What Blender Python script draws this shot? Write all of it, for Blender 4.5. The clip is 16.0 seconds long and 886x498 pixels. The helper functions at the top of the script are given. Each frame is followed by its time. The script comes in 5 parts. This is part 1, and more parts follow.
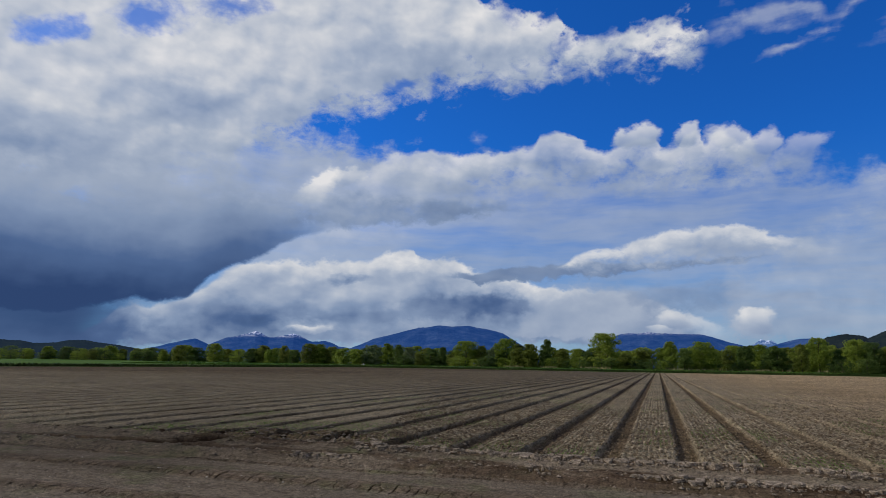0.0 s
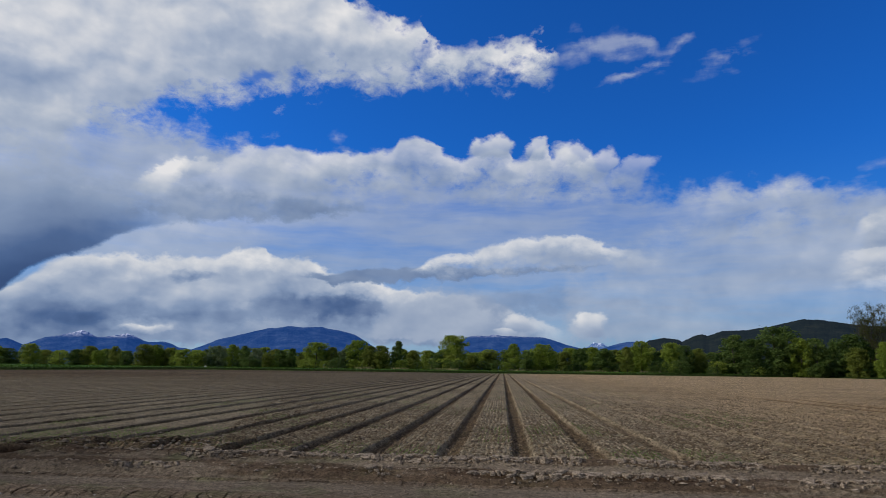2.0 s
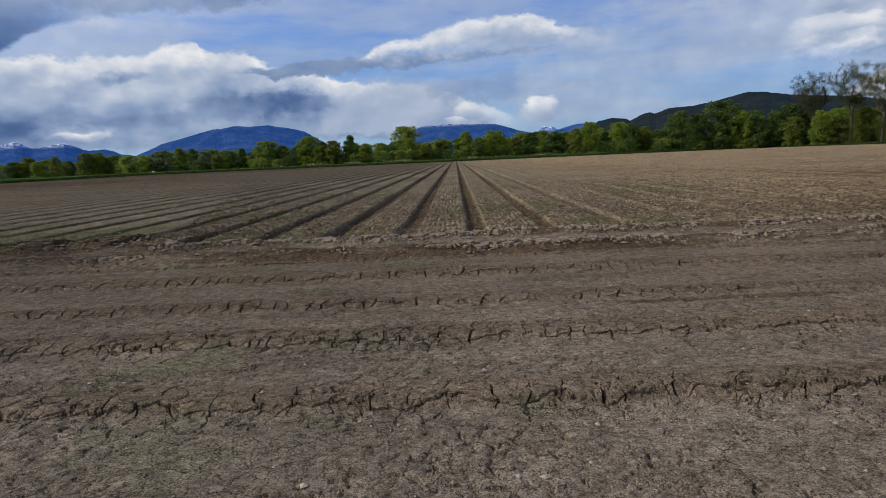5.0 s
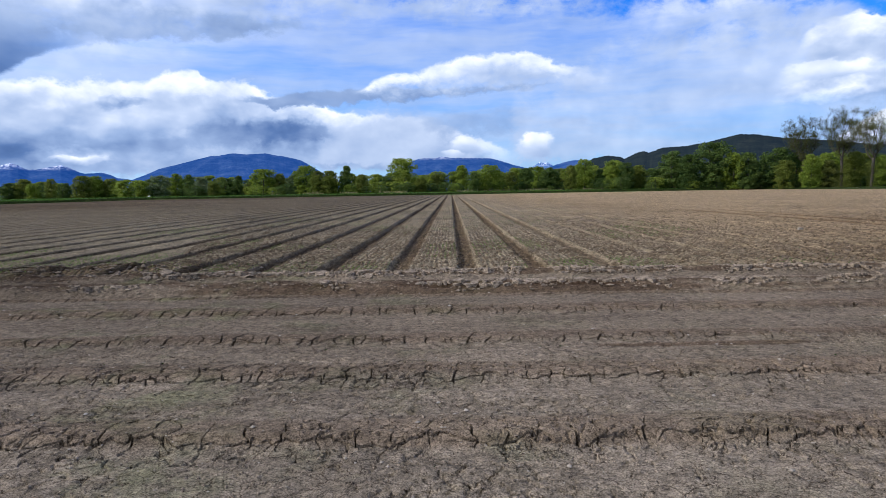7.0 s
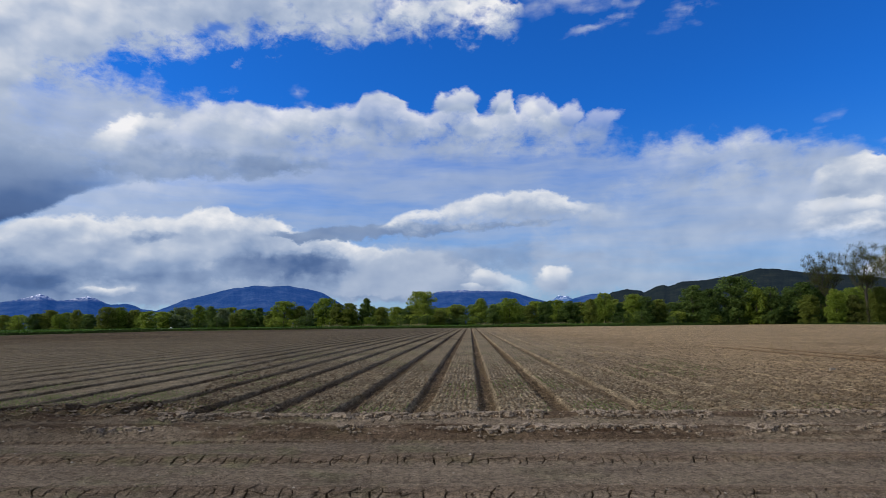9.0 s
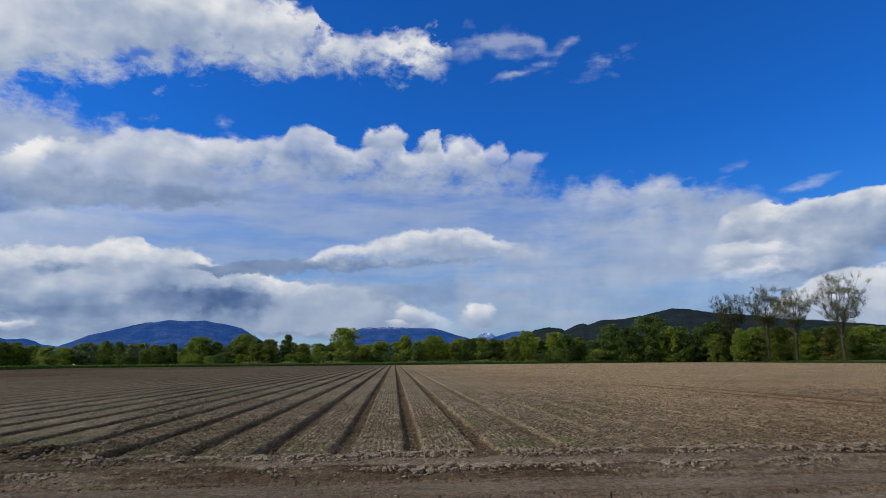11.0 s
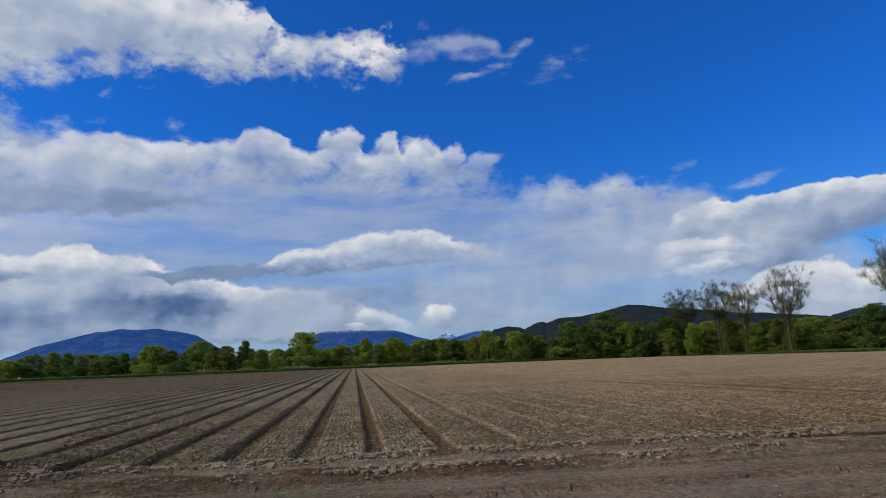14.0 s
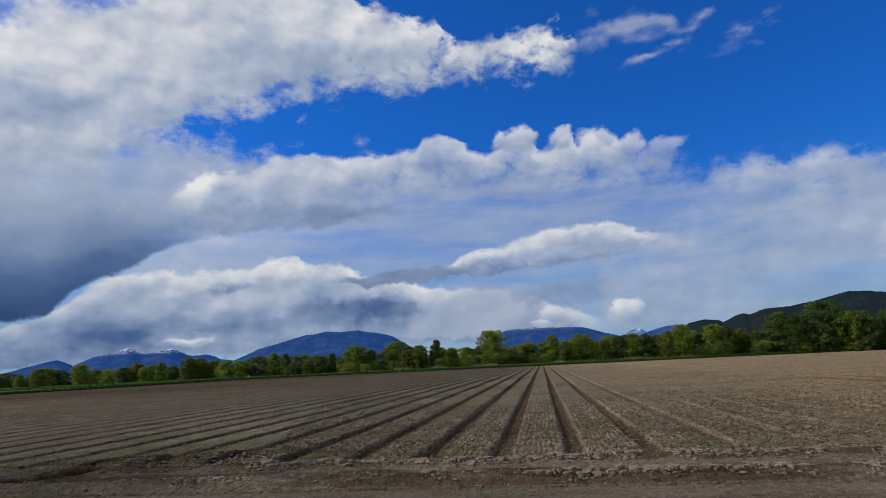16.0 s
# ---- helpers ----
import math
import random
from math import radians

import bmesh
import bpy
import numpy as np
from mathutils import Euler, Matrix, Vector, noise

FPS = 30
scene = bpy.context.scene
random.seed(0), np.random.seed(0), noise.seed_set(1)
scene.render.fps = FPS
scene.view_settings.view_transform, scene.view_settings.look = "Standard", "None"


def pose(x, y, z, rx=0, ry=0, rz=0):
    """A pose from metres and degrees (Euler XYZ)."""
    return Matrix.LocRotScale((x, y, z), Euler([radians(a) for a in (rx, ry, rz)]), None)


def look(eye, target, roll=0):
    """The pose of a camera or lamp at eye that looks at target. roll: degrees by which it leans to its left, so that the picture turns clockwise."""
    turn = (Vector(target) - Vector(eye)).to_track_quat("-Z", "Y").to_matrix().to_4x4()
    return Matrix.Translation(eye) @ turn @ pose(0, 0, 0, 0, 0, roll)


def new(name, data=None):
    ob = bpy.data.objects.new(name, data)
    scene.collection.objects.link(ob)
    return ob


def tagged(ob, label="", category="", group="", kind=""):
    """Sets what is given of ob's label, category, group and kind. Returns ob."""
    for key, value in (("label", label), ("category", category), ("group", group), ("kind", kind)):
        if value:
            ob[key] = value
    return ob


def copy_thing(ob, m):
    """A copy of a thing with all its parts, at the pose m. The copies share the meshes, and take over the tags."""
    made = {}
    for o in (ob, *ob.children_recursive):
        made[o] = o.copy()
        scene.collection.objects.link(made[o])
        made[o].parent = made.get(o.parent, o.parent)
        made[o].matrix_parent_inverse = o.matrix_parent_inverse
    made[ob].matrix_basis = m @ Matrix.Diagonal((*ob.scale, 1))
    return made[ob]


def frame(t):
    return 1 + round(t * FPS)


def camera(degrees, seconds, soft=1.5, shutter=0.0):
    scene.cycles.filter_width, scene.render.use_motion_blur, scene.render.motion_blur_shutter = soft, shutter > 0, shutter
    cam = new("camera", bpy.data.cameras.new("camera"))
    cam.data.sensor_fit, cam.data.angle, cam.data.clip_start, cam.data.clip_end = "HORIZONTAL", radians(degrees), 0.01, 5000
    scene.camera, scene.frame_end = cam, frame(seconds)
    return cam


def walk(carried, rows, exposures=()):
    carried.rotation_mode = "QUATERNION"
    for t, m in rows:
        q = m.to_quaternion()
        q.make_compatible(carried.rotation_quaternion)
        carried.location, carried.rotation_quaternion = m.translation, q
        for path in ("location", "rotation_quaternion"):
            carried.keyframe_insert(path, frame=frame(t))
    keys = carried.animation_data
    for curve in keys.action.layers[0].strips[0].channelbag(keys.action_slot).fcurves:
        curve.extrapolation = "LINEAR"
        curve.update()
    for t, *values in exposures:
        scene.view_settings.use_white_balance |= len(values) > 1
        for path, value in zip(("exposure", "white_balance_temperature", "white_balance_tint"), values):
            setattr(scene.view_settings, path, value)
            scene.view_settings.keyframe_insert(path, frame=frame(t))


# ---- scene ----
cam = camera(69.66, 16.0, soft=0.7)
PATH = [
    (0.0, pose(-0.083, 0.045, 1.557, 100.29, -0.92, 18.37)),
    (0.5, pose(-0.061, 0.094, 1.546, 100.57, -0.82, 14.63)),
    (1.0, pose(-0.024, 0.187, 1.549, 100.49, -0.67, 10.32)),
    (1.5, pose(-0.008, 0.215, 1.545, 100.73, -0.82, 7.21)),
    (2.0, pose(0.004, 0.168, 1.532, 100.62, -0.73, 5.26)),
    (2.5, pose(0.039, 0.266, 1.508, 99.50, -0.80, 3.22)),
    (3.0, pose(0.035, 0.238, 1.489, 97.50, -0.59, 1.70)),
    (3.5, pose(0.019, 0.173, 1.437, 93.44, 0.70, 1.00)),
    (4.0, pose(0.012, 0.166, 1.412, 88.20, 2.32, 1.26)),
    (4.5, pose(-0.002, 0.194, 1.382, 84.44, 2.87, 1.36)),
    (4.7, pose(-0.002, 0.194, 1.372, 83.24, 2.76, 1.26)),
    (5.2, pose(0.007, 0.161, 1.388, 81.36, 2.35, 1.01)),
    (5.75, pose(0.027, 0.076, 1.429, 81.03, 1.60, 0.75)),
    (6.3, pose(0.046, -0.008, 1.469, 82.10, 0.98, 0.65)),
    (6.8, pose(0.055, -0.042, 1.485, 83.91, 0.88, 0.85)),
    (7.0, pose(0.055, -0.042, 1.495, 84.76, 0.98, 0.71)),
    (7.5, pose(0.045, -0.026, 1.529, 87.53, 1.62, 1.08)),
    (8.0, pose(0.050, -0.019, 1.564, 90.84, 1.69, 1.62)),
    (8.5, pose(0.040, -0.052, 1.613, 93.97, 1.05, 2.04)),
    (8.7, pose(0.040, -0.052, 1.623, 95.17, 0.85, 2.15)),
    (9.2, pose(0.033, -0.074, 1.628, 97.44, 0.53, 2.59)),
    (9.75, pose(0.016, -0.127, 1.639, 98.64, 0.34, 2.75)),
    (10.3, pose(-0.002, -0.181, 1.651, 99.16, 0.32, 1.55)),
    (10.8, pose(-0.009, -0.203, 1.656, 99.59, 0.41, -1.64)),
    (11.0, pose(-0.009, -0.203, 1.656, 99.89, 0.51, -4.32)),
    (11.5, pose(0.045, -0.112, 1.647, 100.27, 0.60, -10.98)),
    (12.0, pose(0.067, -0.083, 1.651, 100.39, 0.74, -15.50)),
    (12.5, pose(0.058, -0.181, 1.638, 100.32, 0.67, -16.95)),
    (13.0, pose(0.059, -0.296, 1.646, 100.08, 1.53, -16.79)),
    (13.5, pose(0.037, -0.306, 1.651, 99.97, 1.67, -13.93)),
    (14.0, pose(-0.007, -0.237, 1.625, 99.93, 2.18, -7.79)),
    (14.5, pose(-0.022, -0.158, 1.625, 99.79, 2.68, -2.67)),
    (15.0, pose(-0.087, -0.082, 1.654, 99.87, 2.84, 1.04)),
    (15.5, pose(-0.127, -0.020, 1.636, 100.06, 2.45, 5.74)),
    (16.0, pose(-0.128, 0.071, 1.631, 100.40, 2.70, 8.69)),
]
EXPOSURES = [(0.0, -0.3, 6500, 10), (2.0, -0.27, 6500, 10), (3.5, -0.13, 6500, 10), (4.7, -0.12, 6550, 10), (6.8, 0.43, 6050, 12), (7.5, 0.31, 6200, 11), (8.7, 0.0, 6450, 10), (10.8, -0.17, 6500, 10), (14.0, -0.2, 6500, 10), (15.5, -0.27, 6500, 10), (16.0, -0.27, 6500, 10)]
walk(cam, PATH, EXPOSURES)

# ---- world: blue sky with cumulus and rain cloud ----
SUN_AZ, SUN_EL = -92.0, 34.0
world = bpy.data.worlds.new("sky")
scene.world = world
world.use_nodes = True
wt = world.node_tree
wt.nodes.clear()


def node(tree, kind, **settings):
    n = tree.nodes.new(kind)
    for key, value in settings.items():
        if key == "blend_type":
            n.blend_type = value
        elif key == "operation":
            n.operation = value
        elif key == "data_type":
            n.data_type = value
        elif key == "vector_type":
            n.vector_type = value
        elif key == "gradient_type":
            n.gradient_type = value
        elif key == "interpolation_type":
            n.interpolation_type = value
        elif key == "feature":
            n.feature = value
        elif key == "voronoi_dimensions":
            n.voronoi_dimensions = value
    return n


def put(tree, socket, value):
    if isinstance(value, bpy.types.NodeSocket):
        tree.links.new(value, socket)
    else:
        socket.default_value = value


def calc(tree, operation, a, b=0.0, c=0.0):
    n = node(tree, "ShaderNodeMath", operation=operation)
    for socket, value in zip(n.inputs, (a, b, c)):
        put(tree, socket, value)
    return n.outputs[0]


def vcalc(tree, operation, a, b):
    n = node(tree, "ShaderNodeVectorMath", operation=operation)
    put(tree, n.inputs[0], a)
    put(tree, n.inputs[1], b)
    return n.outputs[0]


def noise_of(tree, vector, scale, detail=4.0, rough=0.55, colour=False, distortion=0.0):
    n = node(tree, "ShaderNodeTexNoise")
    put(tree, n.inputs["Vector"], vector)
    n.inputs["Scale"].default_value = scale
    n.inputs["Detail"].default_value = detail
    n.inputs["Roughness"].default_value = rough
    n.inputs["Distortion"].default_value = distortion
    return n.outputs["Color" if colour else "Fac"]


def remap(tree, value, a, b, c=0.0, d=1.0, smooth=True):
    n = node(tree, "ShaderNodeMapRange", interpolation_type="SMOOTHSTEP" if smooth else "LINEAR")
    put(tree, n.inputs["Value"], value)
    for key, v in (("From Min", a), ("From Max", b), ("To Min", c), ("To Max", d)):
        n.inputs[key].default_value = v
    return n.outputs["Result"]


def ramp(tree, value, *stops):
    n = node(tree, "ShaderNodeValToRGB")
    put(tree, n.inputs[0], value)
    while len(n.color_ramp.elements) < len(stops):
        n.color_ramp.elements.new(0.5)
    for e, (at, colour) in zip(n.color_ramp.elements, stops):
        e.position, e.color = at, (*colour, 1)
    return n.outputs[0]


def blend(tree, fac, a, b, blend_type="MIX"):
    n = node(tree, "ShaderNodeMix", data_type="RGBA", blend_type=blend_type)
    put(tree, n.inputs[0], fac)
    for socket, value in ((n.inputs[6], a), (n.inputs[7], b)):
        put(tree, socket, (*value, 1) if isinstance(value, tuple) and len(value) == 3 else value)
    return n.outputs[2]


sky = wt.nodes.new("ShaderNodeTexSky")
sky.sky_type, sky.sun_disc = "NISHITA", False
sky.sun_elevation, sky.sun_rotation = radians(SUN_EL), radians(SUN_AZ)
sky.altitude, sky.air_density, sky.dust_density, sky.ozone_density = 300, 1.0, 0.3, 6.0

direction = wt.nodes.new("ShaderNodeTexCoord").outputs["Generated"]
xyz = wt.nodes.new("ShaderNodeSeparateXYZ")
wt.links.new(direction, xyz.inputs[0])
azimuth = calc(wt, "MULTIPLY", calc(wt, "ARCTAN2", xyz.outputs[0], xyz.outputs[1]), 57.2958)
height = calc(wt, "MULTIPLY", calc(wt, "ARCSINE", xyz.outputs[2]), 57.2958)
flat = wt.nodes.new("ShaderNodeCombineXYZ")
wt.links.new(azimuth, flat.inputs[0])
wt.links.new(height, flat.inputs[1])
place = flat.outputs[0]
grain = vcalc(wt, "MULTIPLY", place, (1.0, 1.5, 1.0))
wide = vcalc(wt, "MULTIPLY", vcalc(wt, "SUBTRACT", noise_of(wt, grain, 0.12, 2.0, colour=True), (0.5, 0.5, 0.5)), (2.4, 1.2, 0.0))
fine = vcalc(wt, "MULTIPLY", vcalc(wt, "SUBTRACT", noise_of(wt, grain, 0.5, 3.5, 0.55, colour=True), (0.5, 0.5, 0.5)), (2.0, 2.0, 0.0))
soft_place = vcalc(wt, "ADD", vcalc(wt, "ADD", place, wide), fine)


def heap_of(vector, scale, detail=3.0):
    """Cauliflower lobes, small ones upon large ones; high in the middle of each."""
    n = node(wt, "ShaderNodeTexVoronoi", feature="SMOOTH_F1", voronoi_dimensions="2D")
    n.normalize = True
    put(wt, n.inputs["Vector"], vector)
    n.inputs["Scale"].default_value = scale
    n.inputs["Detail"].default_value = detail
    n.inputs["Roughness"].default_value = 0.5
    n.inputs["Lacunarity"].default_value = 2.2
    n.inputs["Smoothness"].default_value = 0.35
    return calc(wt, "SUBTRACT", 0.24, n.outputs["Distance"])


lobed = vcalc(wt, "ADD", grain, vcalc(wt, "ADD", vcalc(wt, "MULTIPLY", wide, (0.8, 0.8, 0.0)), vcalc(wt, "MULTIPLY", fine, (0.45, 0.45, 0.0))))
heaps = heap_of(lobed, 0.34, 3.2)
heaps_lit = heap_of(vcalc(wt, "ADD", lobed, (-0.42, 0.62, 0.0)), 0.34, 3.2)
fray = calc(wt, "SUBTRACT", noise_of(wt, vcalc(wt, "ADD", grain, fine), 0.95, 7.0, 0.66), 0.5)
billow = calc(wt, "MULTIPLY_ADD", fray, 0.35, calc(wt, "MULTIPLY", heaps, 0.95))
torn = calc(wt, "SUBTRACT", noise_of(wt, vcalc(wt, "ADD", grain, wide), 0.30, 5.5, 0.58), 0.5)
puffs = noise_of(wt, vcalc(wt, "ADD", grain, wide), 0.20, 3.0, 0.48)
puffs_lit = noise_of(wt, vcalc(wt, "ADD", vcalc(wt, "ADD", grain, wide), (-0.6, 1.3, 0.0)), 0.20, 3.0, 0.48)
folds, folds_lit = (heap_of(vcalc(wt, "ADD", vcalc(wt, "ADD", place, wide), shift), 0.17, 1.6) for shift in ((0.0, 0.0, 0.0), (-0.9, 1.1, 0.0)))
relief_field = calc(wt, "MULTIPLY_ADD", calc(wt, "SUBTRACT", folds, folds_lit), 0.50, calc(wt, "MULTIPLY", calc(wt, "SUBTRACT", puffs, puffs_lit), 0.75))
relief_field = calc(wt, "MULTIPLY_ADD", calc(wt, "SUBTRACT", heaps, heaps_lit), 0.20, relief_field)
mottle = calc(wt, "SUBTRACT", noise_of(wt, vcalc(wt, "MULTIPLY", vcalc(wt, "ADD", place, wide), (0.07, 0.17, 1.0)), 1.0, 4.0, 0.55), 0.5)
streak_field = calc(wt, "SUBTRACT", noise_of(wt, vcalc(wt, "MULTIPLY", vcalc(wt, "ADD", place, wide), (0.045, 0.30, 1.0)), 1.0, 5.0, 0.6), 0.5)
sums = {"gap": 0.0, "shade": 0.0, "bright": 0.0}


def ball(az, el, across, high, turn):
    """1 at a place of the sky, falling to 0 at the rim of an oval."""
    at = node(wt, "ShaderNodeMapping", vector_type="TEXTURE")
    wt.links.new(soft_place, at.inputs["Vector"])
    at.inputs["Location"].default_value = (az, el, 0)
    at.inputs["Rotation"].default_value = (0, 0, radians(turn))
    at.inputs["Scale"].default_value = (across, high, 1)
    n = node(wt, "ShaderNodeTexGradient", gradient_type="SPHERICAL")
    wt.links.new(at.outputs[0], n.inputs[0])
    return n.outputs["Fac"]


def spot(kind, az, el, across, high, turn, weight):
    sums[kind] = calc(wt, "MULTIPLY_ADD", ball(az, el, across, high, turn), weight, sums[kind])


def gap(*numbers):
    spot("gap", *numbers)


def shade(*numbers):
    spot("shade", *numbers)


def bright(*numbers):
    spot("bright", *numbers)


def skyline(value, points):
    """A height over the horizon for each bearing, through the points."""
    n = wt.nodes.new("ShaderNodeFloatCurve")
    curve = n.mapping.curves[0]
    first, last = points[0][0], points[-1][0]
    put(wt, n.inputs["Value"], remap(wt, value, first, last, 0.0, 1.0, smooth=False))
    for k, (az, el) in enumerate(points):
        x, y = (az - first) / (last - first), (el + 5) / 50
        if k in (0, len(points) - 1):
            p = curve.points[0 if k == 0 else -1]
            p.location = (x, y)
        else:
            p = curve.points.new(x, y)
        p.handle_type = "AUTO_CLAMPED"
    n.mapping.update()
    return calc(wt, "MULTIPLY_ADD", n.outputs[0], 50.0, -5.0)


TONES = ((0.0, (0.034, 0.072, 0.19)), (0.25, (0.092, 0.160, 0.33)), (0.5, (0.272, 0.362, 0.54)), (0.7, (0.462, 0.538, 0.675)), (0.88, (0.735, 0.765, 0.82)), (1.0, (0.95, 0.94, 0.94)))
layers = []


def lay(alpha, tone):
    layers.append((alpha, tone))


def bank(tops, bottoms, soft_top, soft_bottom, high, mid, deep, rim, opacity, ragged, relief, streaks, ends=(1.0, 1.0)):
    """A bank of cloud between two skylines."""
    up = calc(wt, "MULTIPLY_ADD", billow, ragged * 2.2, height)
    side = calc(wt, "MULTIPLY_ADD", billow, ragged * 1.6, azimuth)
    top, bottom = skyline(side, tops), skyline(side, bottoms)
    over = calc(wt, "SUBTRACT", top, up)
    under = calc(wt, "SUBTRACT", up, bottom)
    inner = calc(wt, "MINIMUM", calc(wt, "DIVIDE", over, soft_top), calc(wt, "MULTIPLY_ADD", under, 1.0 / soft_bottom, 0.4))
    body = remap(wt, calc(wt, "MULTIPLY_ADD", fray, 0.9, calc(wt, "MULTIPLY_ADD", torn, 2.0, calc(wt, "MINIMUM", inner, 2.0))), 0.0, 1.0)
    first, last = max(tops[0][0], bottoms[0][0]), min(tops[-1][0], bottoms[-1][0])
    body = calc(wt, "MULTIPLY", body, calc(wt, "MULTIPLY", remap(wt, side, first, first + ends[0]), remap(wt, side, last - ends[1], last, 1.0, 0.0)))
    if streaks:
        body = calc(wt, "MULTIPLY", body, remap(wt, streak_field, -0.22, 0.12, 1.0 - streaks, 1.0))
    share = calc(wt, "DIVIDE", under, calc(wt, "MAXIMUM", calc(wt, "ADD", over, under), 0.3))
    tone = calc(wt, "ADD", remap(wt, over, 0.0, rim, high - mid, 0.0), remap(wt, share, 0.0, 0.75, deep, mid))
    tone = calc(wt, "MULTIPLY_ADD", relief_field, relief * 1.1, tone)
    tone = calc(wt, "MULTIPLY_ADD", mottle, 0.28, tone)
    lay(calc(wt, "MULTIPLY", body, opacity), tone)


def wisp(az, el, across, high, turn, opacity):
    """A torn shred of thin cloud."""
    near = ball(az, el, across * 1.2, high * 1.25, turn)
    b = calc(wt, "MULTIPLY", near, calc(wt, "MULTIPLY_ADD", calc(wt, "MULTIPLY_ADD", streak_field, 1.6, torn), 4.5, 0.85))
    lay(calc(wt, "MULTIPLY", remap(wt, b, 0.0, 1.6), opacity), calc(wt, "MULTIPLY_ADD", relief_field, 0.5, 0.82))


def puff(az, el, across, high, turn, opacity):
    """A small separate heap cloud."""
    near = ball(az, el, across * 1.3, high * 1.3, turn)
    b = calc(wt, "MULTIPLY_ADD", calc(wt, "ADD", torn, billow), 1.0, calc(wt, "MULTIPLY", near, 1.5))
    inside = calc(wt, "MULTIPLY", remap(wt, b, 0.25, 0.75), remap(wt, near, 0.02, 0.3))
    lift = remap(wt, calc(wt, "SUBTRACT", height, el), -high * 0.8, high * 0.7, 0.56, 0.92)
    lay(calc(wt, "MULTIPLY", inside, opacity), calc(wt, "MULTIPLY_ADD", relief_field, 0.7, lift))


gap(-52.2, 24.4, 3.6, 1.6, 15, 1.0)
gap(-45.6, 27.2, 4.8, 1.8, 10, 1.1)
gap(-39.0, 29.3, 5.0, 1.5, 10, 1.0)
gap(-22.8, 24.7, 2.8, 1.0, 10, 0.9)
gap(-7.7, 28.0, 2.1, 1.9, 20, 0.8)
gap(-3.2, 28.3, 2.4, 1.2, -20, 0.6)
gap(-12.5, 30.7, 2.8, 1.9, 0, 0.5)
bright(-27.1, 12.9, 10.3, 2.6, 0, 0.2)
shade(-49.0, 4.9, 19.7, 6.1, -5, 0.2)
shade(-51.1, 3.1, 12.2, 4.2, 0, 0.12)
shade(-43.3, 22.1, 7.5, 3.3, 0, 0.18)
shade(-53.3, 16.5, 7.5, 2.8, 0, 0.15)
shade(-34.9, 3.8, 7.5, 1.9, 0, 0.25)
shade(-26.8, 7.4, 2.4, 0.5, 0, 0.3)
shade(-15.1, 5.3, 6.1, 1.9, 0, 0.28)
shade(-23.4, 27.0, 12.2, 2.8, 0, 0.1)
bright(-42.1, 24.1, 8.0, 2.4, 0, 0.15)
bright(1.9, 26.6, 4.2, 1.6, 5, 0.12)
bright(-30.2, 15.2, 2.8, 1.9, 20, 0.2)
bright(30.9, 7.0, 4.7, 0.8, 3, 0.35)
bright(33.4, 8.6, 4.2, 1.0, 0, 0.2)
bright(48.7, 4.4, 7.5, 1.9, 0, 0.1)
bright(-22.8, 8.7, 5.2, 1.3, 0, 0.12)
bright(-30.6, 3.2, 3.8, 0.7, 0, 0.3)

# unseen broken cloud, added behind the viewer and overhead to whiten the skylight
outside = calc(wt, "MAXIMUM", remap(wt, calc(wt, "ABSOLUTE", azimuth), 62.0, 80.0, -0.5, 0.20), remap(wt, height, 36.0, 48.0, -0.5, 0.16))
around = calc(wt, "ADD", outside, calc(wt, "MULTIPLY", calc(wt, "SUBTRACT", puffs, 0.5), 1.2))
lay(remap(wt, around, 0.0, 0.3), 0.92)
# thin veil over the middle of the sky
bank([(-60, 22), (-40, 21), (-25, 19.5), (-10, 19), (8, 17.5), (16, 16), (24, 15.3), (32, 13), (38, 10), (46, 7.5), (60, 7)],
     [(-60, -2), (60, -2)], soft_top=3.2, soft_bottom=0.5, high=0.68, mid=0.66, deep=0.60, rim=3, opacity=0.74, ragged=1.6, relief=0.22, streaks=0.6)
# pale cloud behind the edge of the rain
bank([(-48.0, 1.9), (-46.3, 4.5), (-41.8, 6.0), (-38.0, 8.9), (-33.0, 10.9), (-28.1, 12.4), (-22.9, 12.2), (-19.8, 10.9)],
     [(-47.8, 0.6), (-40.6, 1.5), (-27.8, 7.0), (-22.9, 9.7), (-19.8, 10.5)],
     soft_top=1.2, soft_bottom=0.8, high=0.62, mid=0.66, deep=0.66, rim=1, opacity=0.45, ragged=0.6, relief=0.2, streaks=0.4, ends=(3.0, 4.0))
# low cumulus under the rain cloud
bank([(-51.6, 1.1), (-48.7, 1.6), (-46.5, 3.3), (-45.2, 4.4), (-41.7, 4.7), (-39.2, 6.3), (-37.5, 7.6), (-33.8, 8.7), (-29.9, 8.8), (-25.4, 9.1), (-24.4, 9.8), (-23.4, 10.0), (-21.8, 10.0), (-20.8, 9.5), (-18.2, 9.4), (-15.6, 8.6), (-12.6, 7.8), (-8.6, 7.1), (-3.7, 6.5), (1.8, 5.0), (6.8, 2.4)],
     [(-51.5, 0.9), (-37.0, 1.3), (-17.6, 1.7), (6.8, 1.9)],
     soft_top=0.5, soft_bottom=0.5, high=0.90, mid=0.64, deep=0.45, rim=2.6, opacity=0.96, ragged=0.9, relief=0.7, streaks=0.0, ends=(4.0, 6.0))
